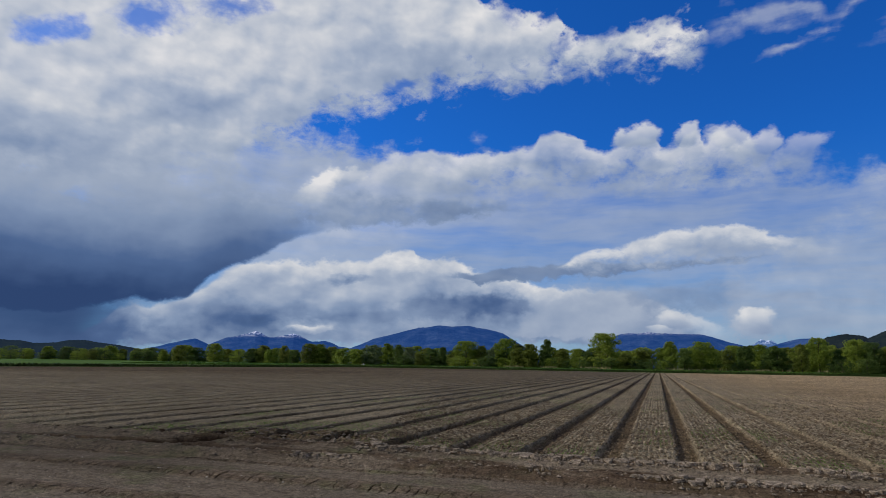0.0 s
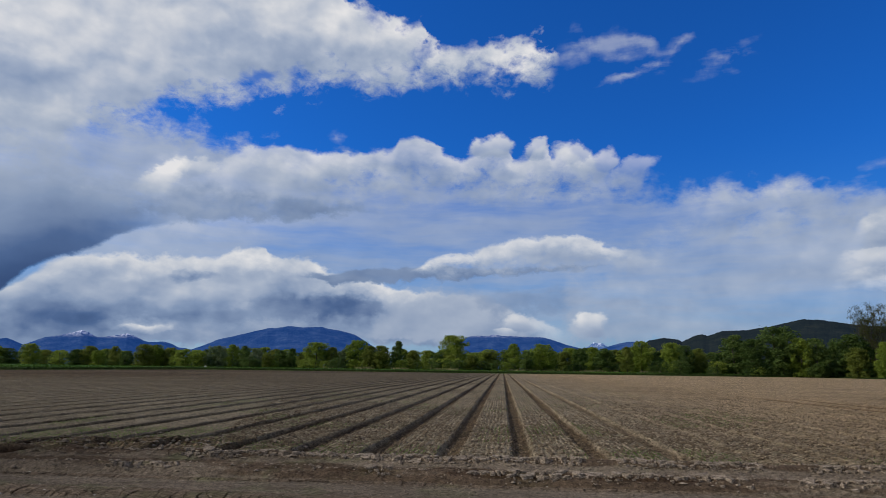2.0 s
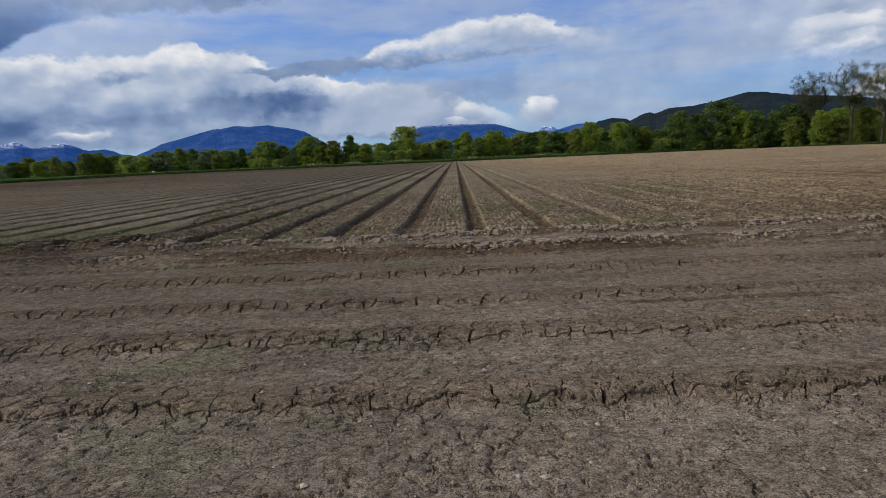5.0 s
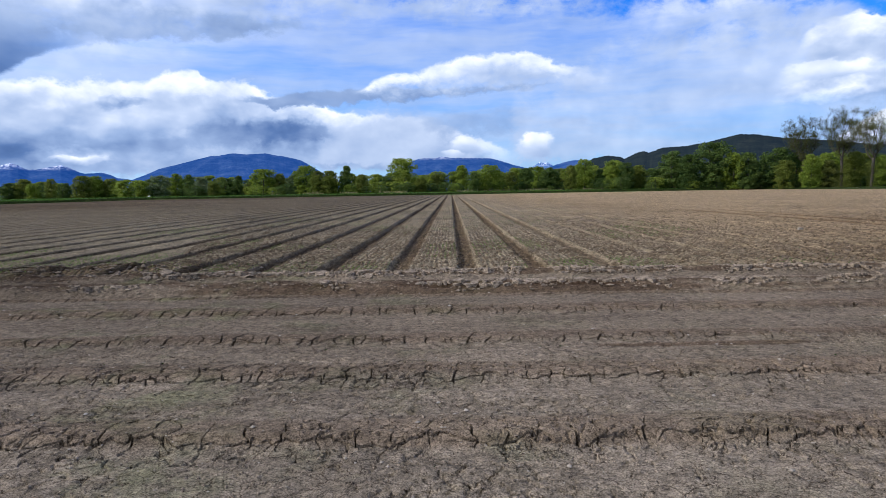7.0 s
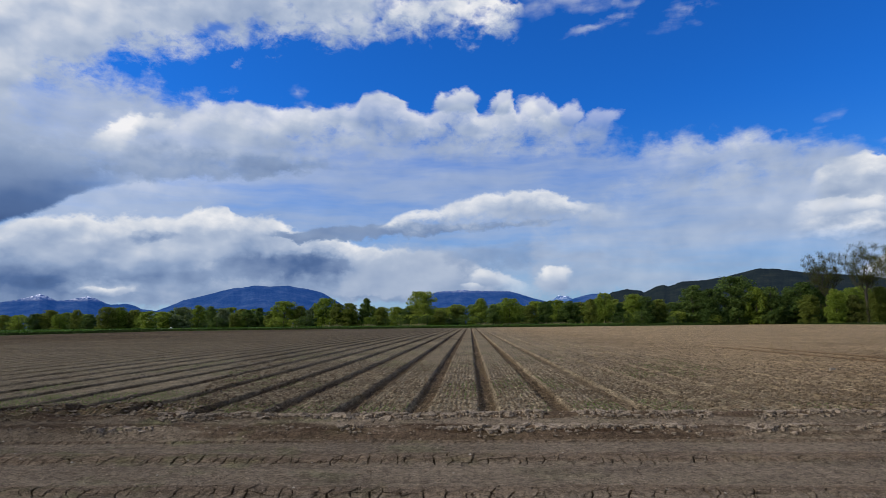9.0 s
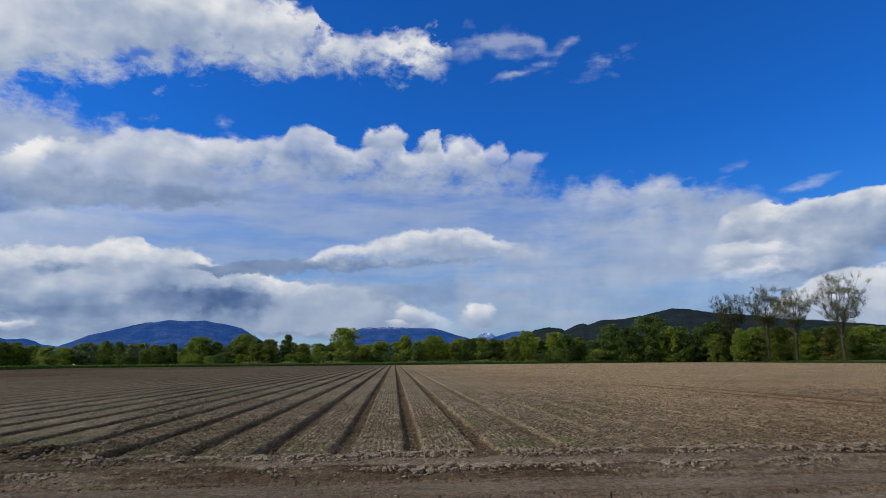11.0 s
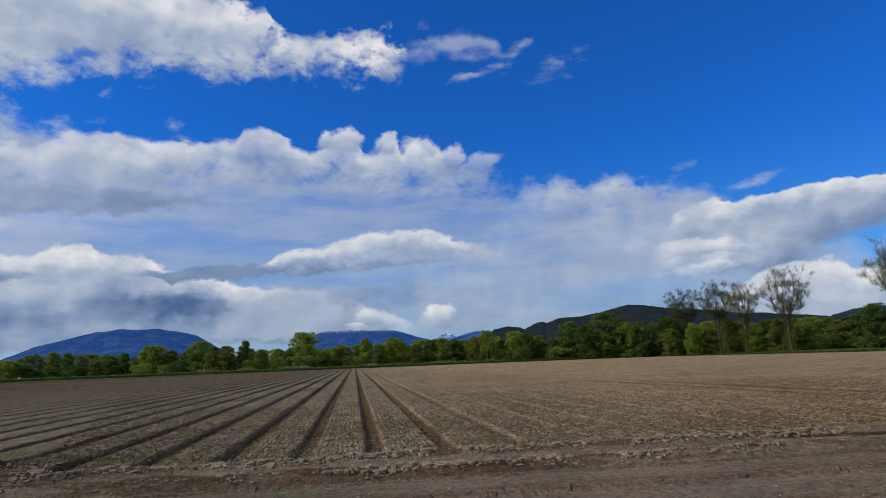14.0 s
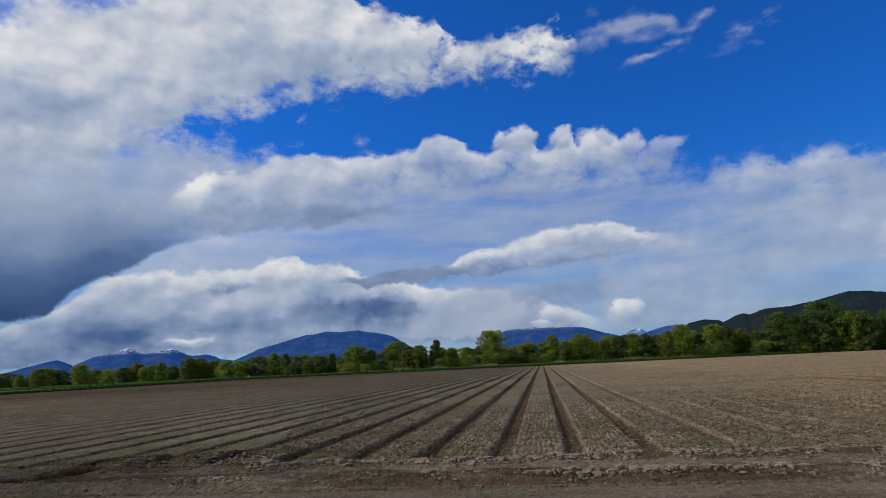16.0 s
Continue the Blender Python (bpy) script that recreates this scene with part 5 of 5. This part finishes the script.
sparse_tree(28.6, 248, 25.0, 14.0, 7.0, 3, "tall ash with thin young leaves beside the track")
sparse_tree(31.2, 244, 26.5, 14.0, 8.0, 8, "tall upright ash with thin young leaves")
sparse_tree(33.1, 236, 24.5, 12.0, 8.5, 12, "forked ash with bare grey limbs", 150)
sparse_tree(36.3, 222, 26.0, 17.5, 8.0, 21, "spreading ash with bare limbs and young leaves", 200)
sparse_tree(44.6, 176, 26.5, 19.5, 7.5, 33, "large lone spreading tree with sparse leaves", 330)


# ---- hills and mountains ----
def ridge(name, label, mat, far, depth, rough, bumps, *numbers):
    """A range whose skyline passes through bearing and height, in degrees."""
    az = np.array(numbers[0::2])
    el = np.array(numbers[1::2])
    fine = np.arange(az[0], az[-1] + 0.001, 0.045)
    top = np.interp(fine, az, el)
    top = top + rough * (fbm(fine * 1.3, fine * 0 + far, 5, 33) - 0.5) * np.clip(top, 0, 1)
    rows = 26
    verts = []
    for k in range(rows):
        s = k / (rows - 3)
        d = far - depth * (1 - min(s, 1)) + max(0, s - 1) * depth * 2
        lift = (min(s, 1.0) ** 1.25) if s <= 1 else 1 - 5 * (s - 1)
        fold = 1 + 0.35 * (fbm(fine * 0.9, fine * 0 + s * 3.0, 4, 35) - 0.5) * min(1, 4 * s) * (1 - min(s, 1))
        z = (1.6 + far * np.tan(np.radians(top))) * lift * fold - 6 * (1 - min(s, 1))
        z = z + bumps * (vnoise(fine / 0.09, fine * 0 + k * 0.9, 36) + vnoise(fine / 0.045, fine * 0 + k, 37) - 1) * min(1, s * 2)
        a = np.radians(fine)
        verts.append(np.stack([d * np.sin(a), d * np.cos(a), z], -1))
    k = len(fine)
    i = (np.arange(rows - 1)[:, None] * k + np.arange(k - 1)).ravel()
    return tagged(new(name, mesh_of(name, np.concatenate(verts), np.stack([i, i + 1, i + k + 1, i + k], -1), mat)), label, "mountain" if "mountain" in name else "hill", kind="structure")


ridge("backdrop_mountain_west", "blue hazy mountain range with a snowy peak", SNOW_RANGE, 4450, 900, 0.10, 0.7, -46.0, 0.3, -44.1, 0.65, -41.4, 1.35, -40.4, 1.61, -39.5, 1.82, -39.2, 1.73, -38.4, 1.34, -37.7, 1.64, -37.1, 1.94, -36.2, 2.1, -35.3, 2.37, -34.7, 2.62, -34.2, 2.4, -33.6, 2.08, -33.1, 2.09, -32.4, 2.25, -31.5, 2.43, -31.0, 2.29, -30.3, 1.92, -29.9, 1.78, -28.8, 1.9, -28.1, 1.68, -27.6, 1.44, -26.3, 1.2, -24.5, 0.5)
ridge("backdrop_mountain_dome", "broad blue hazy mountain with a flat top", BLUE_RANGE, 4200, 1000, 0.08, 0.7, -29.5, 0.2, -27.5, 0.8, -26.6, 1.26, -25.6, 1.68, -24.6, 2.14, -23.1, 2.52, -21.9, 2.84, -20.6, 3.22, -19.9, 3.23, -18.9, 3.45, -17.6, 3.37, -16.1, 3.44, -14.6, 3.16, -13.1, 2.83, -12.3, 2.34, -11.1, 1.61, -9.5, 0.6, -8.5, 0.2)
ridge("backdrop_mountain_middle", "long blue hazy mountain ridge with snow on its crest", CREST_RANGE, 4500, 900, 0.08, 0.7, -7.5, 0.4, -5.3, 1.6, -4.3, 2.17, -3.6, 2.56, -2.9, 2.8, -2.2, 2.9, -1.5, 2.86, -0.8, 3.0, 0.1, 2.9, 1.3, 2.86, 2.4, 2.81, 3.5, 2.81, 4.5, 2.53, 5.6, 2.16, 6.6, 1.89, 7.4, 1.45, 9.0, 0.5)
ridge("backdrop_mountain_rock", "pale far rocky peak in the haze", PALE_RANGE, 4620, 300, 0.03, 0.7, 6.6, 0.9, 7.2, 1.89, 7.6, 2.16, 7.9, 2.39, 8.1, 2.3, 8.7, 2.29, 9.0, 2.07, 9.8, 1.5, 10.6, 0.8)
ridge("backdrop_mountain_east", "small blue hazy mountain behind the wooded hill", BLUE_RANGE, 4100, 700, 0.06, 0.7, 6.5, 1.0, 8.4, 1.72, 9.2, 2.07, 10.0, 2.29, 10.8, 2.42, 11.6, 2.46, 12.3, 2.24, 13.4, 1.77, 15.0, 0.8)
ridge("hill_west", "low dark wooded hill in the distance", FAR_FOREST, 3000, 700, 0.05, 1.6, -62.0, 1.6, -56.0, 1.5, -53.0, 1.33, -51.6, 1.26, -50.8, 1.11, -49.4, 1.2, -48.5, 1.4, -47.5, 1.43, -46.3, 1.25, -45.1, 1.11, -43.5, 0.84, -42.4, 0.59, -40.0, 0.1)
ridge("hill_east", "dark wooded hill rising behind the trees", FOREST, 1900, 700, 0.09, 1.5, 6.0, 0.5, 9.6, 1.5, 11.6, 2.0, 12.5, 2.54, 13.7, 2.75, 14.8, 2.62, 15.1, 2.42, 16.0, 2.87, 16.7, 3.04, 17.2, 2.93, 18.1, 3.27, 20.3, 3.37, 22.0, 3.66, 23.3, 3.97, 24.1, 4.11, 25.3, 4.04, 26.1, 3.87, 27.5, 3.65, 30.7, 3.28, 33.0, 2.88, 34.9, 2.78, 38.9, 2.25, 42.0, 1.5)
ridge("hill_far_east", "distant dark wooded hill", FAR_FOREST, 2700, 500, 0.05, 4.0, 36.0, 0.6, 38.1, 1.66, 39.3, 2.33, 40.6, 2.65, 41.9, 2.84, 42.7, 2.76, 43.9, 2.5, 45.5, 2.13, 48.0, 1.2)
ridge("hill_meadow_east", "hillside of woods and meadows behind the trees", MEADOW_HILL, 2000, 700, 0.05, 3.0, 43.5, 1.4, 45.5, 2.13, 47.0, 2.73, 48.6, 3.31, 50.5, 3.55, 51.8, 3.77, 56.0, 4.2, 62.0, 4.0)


# ---- small buildings in the trees ----
def box_bm(x0, x1, y0, y1, z0, z1):
    bm = bmesh.new()
    bmesh.ops.create_cube(bm, size=1)
    for v in bm.verts:
        v.co = ((x0 + x1) / 2 + v.co.x * (x1 - x0), (y0 + y1) / 2 + v.co.y * (y1 - y0), (z0 + z1) / 2 + v.co.z * (z1 - z0))
    return bm


def prism_bm(x0, x1, y0, y1, z0, z1):
    """A gable roof with its ridge along y."""
    bm = bmesh.new()
    m = (x0 + x1) / 2
    v = [bm.verts.new(p) for p in ((x0, y0, z0), (x1, y0, z0), (m, y0, z1), (x0, y1, z0), (x1, y1, z0), (m, y1, z1))]
    for f in ((0, 1, 2), (5, 4, 3), (0, 2, 5, 3), (2, 1, 4, 5), (1, 0, 3, 4)):
        bm.faces.new([v[i] for i in f])
    return bm


def church_tower(az, far, top):
    tall = 1.6 + far * math.tan(radians(top))
    root = thing("church_tower", "white church tower with a dark pointed spire", "church tower")
    part("wall", box_bm(-0.95, 0.95, -0.95, 0.95, -1, tall * 0.66), WHITE_WALL, root)
    spire = bmesh.new()
    bmesh.ops.create_cone(spire, cap_ends=True, segments=8, radius1=1.2, radius2=0.1, depth=tall * 0.34)
    bmesh.ops.translate(spire, vec=(0, 0, tall * 0.83), verts=spire.verts)
    part("spire", spire, DARK_ROOF, root, "dark pointed spire")
    for z in (0.42, 0.56):
        part("window", box_bm(-0.25, 0.25, -1.0, -0.953, tall * z, tall * (z + 0.06)), GLASS_DARK, root)
    root.matrix_basis = pose(far * math.sin(radians(az)), far * math.cos(radians(az)), 0, 0, 0, -az)


def field_hut(az, far):
    root = thing("field_hut", "small white hut with a gable roof among trees", "hut")
    part("wall", box_bm(-0.7, 0.7, -0.8, 0.8, -0.2, 1.4), WHITE_WALL, root)
    part("roof", prism_bm(-0.85, 0.85, -0.95, 0.95, 1.402, 2.2), WHITE_WALL, root)
    part("door", box_bm(-0.3, 0.3, -0.86, -0.803, 0.0, 1.2), GLASS_DARK, root)
    root.matrix_basis = pose(far * math.sin(radians(az)), far * math.cos(radians(az)), 0.1, 0, 0, -az + 12) @ Matrix.Scale(0.62, 4)


church_tower(13.35, 640, 1.55)
field_hut(-25.4, 278)


# ---- stones, seedlings and clods ----
def clod_mesh(seed):
    """An angular slab of dried clay with a flat crust."""
    rng = random.Random(seed)
    bm = bmesh.new()
    n = rng.randint(6, 8)
    outline = []
    for k in range(n):
        t = (k + rng.uniform(-0.3, 0.3)) * 2 * math.pi / n
        c, q = math.cos(t), math.sin(t)
        out = 1.0 / max(abs(c), abs(q)) ** 0.7 * rng.uniform(0.86, 1.05)
        outline.append((c * out * 0.5, q * out * 0.5))
    rings = []
    for z, grow in ((-0.9, 0.94), (0.42, 1.0), (0.5, 0.95)):
        rings.append([bm.verts.new((x * grow, y * grow, z + rng.uniform(-0.06, 0.06))) for x, y in outline])
    for a, b in zip(rings, rings[1:]):
        for k in range(n):
            bm.faces.new((a[k], a[(k + 1) % n], b[(k + 1) % n], b[k]))
    top = bm.verts.new((rng.uniform(-0.1, 0.1), rng.uniform(-0.1, 0.1), 0.56))
    for k in range(n):
        bm.faces.new((rings[-1][k], rings[-1][(k + 1) % n], top))
    me = bpy.data.meshes.new("clod")
    bm.to_mesh(me)
    bm.free()
    me.materials.append(CLOD)
    return me


CLODS = [clod_mesh(s) for s in range(14)]


def clod_bank(label, y0, x0, x1, rows, big, gaps, seed):
    """Slabs lying edge to edge in uneven rows."""
    bank = thing("clod_bank", label, "clods", "banks of clay clods at the bed ends")
    bank.location = ((x0 + x1) / 2, y0, 0)
    rng = random.Random(seed)
    for dy, scale in rows:
        x = x0 + rng.uniform(0, 0.1)
        while x < x1:
            size = big * scale * rng.choice((0.3, 0.45, 0.6, 0.8, 1.0, 1.3))
            x += size * 0.5
            y = y0 + dy + rng.gauss(0, 0.045) + 0.05 * math.sin(x * 1.7 + seed)
            if float(vnoise(np.array([x / 0.9]), np.array([seed * 3.1]), 5)[0]) > gaps:
                ob = new("clod", rng.choice(CLODS))
                ob.parent = bank
                z = float(headland_height(np.array([x]), np.array([y]))[0])
                tall = rng.uniform(0.04, 0.08) * (0.5 + 0.5 * scale)
                ob.matrix_basis = Matrix.LocRotScale((x - bank.location.x, y - y0, z - 0.1 * tall), Euler((rng.gauss(0.0, 0.12), rng.gauss(0, 0.12), rng.uniform(0, 6.28))), (size, size * rng.uniform(0.6, 0.95), tall))
            x += size * 0.5 + rng.uniform(-0.01, 0.02)


FOUR = ((-0.19, 0.5), (-0.10, 0.9), (0.0, 1.0), (0.10, 0.8), (0.19, 0.55))
clod_bank("broken bank of dry clay clods at the bed ends", 11.20, -5.5, 1.8, FOUR, 0.19, 0.12, 1)
clod_bank("bank of pale angular clods before the furrows", 11.18, 1.8, 9.0, FOUR, 0.17, 0.24, 3)
clod_bank("lower bank of crumbled clay clods along the headland", 9.84, -6.0, 0.0, FOUR, 0.16, 0.36, 2)
clod_bank("low bank of broken clay slabs along the headland", 9.80, 0.0, 6.8, FOUR, 0.16, 0.38, 4)


def scatter(name, mat, count, spots, sizes, flat_by, label, category, lift, seed, height_of):
    """Small stones as one stuff mesh."""
    rng = np.random.RandomState(seed)
    ball = np.array([(1, 0, 0), (0, 1, 0), (-1, 0, 0), (0, -1, 0), (0, 0, 1), (0, 0, -1)], float)
    tri = np.array([(0, 1, 4), (1, 2, 4), (2, 3, 4), (3, 0, 4), (1, 0, 5), (2, 1, 5), (3, 2, 5), (0, 3, 5)])
    x, y = spots(rng, count)
    s = sizes(rng, count)
    z = height_of(x, y)
    turn = rng.rand(count) * 6.283
    shape = ball[None] * (0.75 + 0.5 * rng.rand(count, len(ball), 1)) * np.stack([0.8 + 0.5 * rng.rand(count), 0.7 + 0.4 * rng.rand(count), np.full(count, flat_by)], -1)[:, None]
    c, q = np.cos(turn)[:, None], np.sin(turn)[:, None]
    shape = np.stack([shape[..., 0] * c - shape[..., 1] * q, shape[..., 0] * q + shape[..., 1] * c, shape[..., 2]], -1) * s[:, None, None]
    verts = shape + np.stack([x, y, z + lift * s], -1)[:, None]
    faces = tri[None] + (np.arange(count) * 6)[:, None, None]
    return tagged(new(name, mesh_of(name, verts.reshape(-1, 3), faces.reshape(-1, 3), mat, False)), label, category, kind="stuff")


def headland_spots(rng, n):
    y = 2.0 + 8.8 * rng.rand(n) ** 1.5
    return (rng.rand(n) - 0.5) * (2.2 * y + 1.0), y


def clod_spots(rng, n):
    y = rng.choice([9.8, 9.7, 10.0, 10.3, 11.1, 11.3], n) + rng.randn(n) * 0.16
    return rng.uniform(-14, 14, n), y


def crumb_spots(rng, n):
    y = EDGE + 0.3 + rng.gamma(1.3, 9.0, n)
    return rng.uniform(-0.28, 1.0, n) * (y + 8.0), y


def heap_spots(rng, n):
    return -7.3 + rng.randn(n) * 1.7, 12.1 + rng.randn(n) * 0.5


scatter("pebbles", PEBBLE, 1500, headland_spots, lambda r, n: 0.004 + 0.004 * np.minimum(r.gamma(1.0, 1.0, n), 4.0), 0.6, "small pale pebbles lying on the dry soil", "pebbles", 0.3, 1, headland_height)
scatter("soil_crumbs", CLOD, 14000, headland_spots, lambda r, n: 0.003 + 0.0040 * np.minimum(r.gamma(1.0, 1.0, n), 3), 0.6, "small crumbs of dry clay", "crumbs", 0.2, 2, headland_height)
scatter("bank_crumbs", CLOD, 2600, clod_spots, lambda r, n: 0.010 + 0.012 * np.minimum(r.gamma(1.0, 1.0, n), 3), 0.6, "crumbled clay along the clod banks", "crumbs", 0.2, 3, headland_height)
scatter("bed_crumbs", CRUMB, 46000, crumb_spots, lambda r, n: 0.010 + 0.014 * np.minimum(r.gamma(1.0, 1.0, n), 3), 0.6, "small clods lying on the seed beds", "crumbs", 0.2, 4, bed_height)
scatter("heap_clods", CLOD, 700, heap_spots, lambda r, n: 0.015 + 0.018 * np.minimum(r.gamma(1.0, 1.0, n), 3), 0.5, "dark torn clods where the machine turned", "clods", 0.3, 5, bed_height)

stone = tagged(new("field_stone", CLODS[3].copy()), "pale flat stone lying on the ploughed field", "stone")
stone.data.materials.clear()
stone.data.materials.append(PEBBLE)
stone.matrix_basis = Matrix.LocRotScale((11.3, 20.6, float(bed_height(np.array([11.3]), np.array([20.6]))[0]) + 0.02), Euler((0.1, 0.05, 0.6)), (0.20, 0.14, 0.07))

r = np.random.RandomState(9)
n = 42000
k = r.randint(-9, 6, n)
rowx = FIRST + k * PITCH + PITCH / 2 + (r.randint(-4, 5, n)) * 0.105 + r.randn(n) * 0.012
rowy = EDGE + 0.3 + r.gamma(1.1, 9.0, n)
keep = vnoise(rowx / 1.6, rowy / 2.4, 88) + 0.25 * r.rand(n) > 0.73
rowx, rowy = rowx[keep], rowy[keep]
blades("seedlings", LEAF["dark"], np.stack([rowx, rowy, bed_height(rowx, rowy) - 0.004], -1), 0.032, 0.008, "thin rows of young green seedlings on the beds", "seedlings", 10)
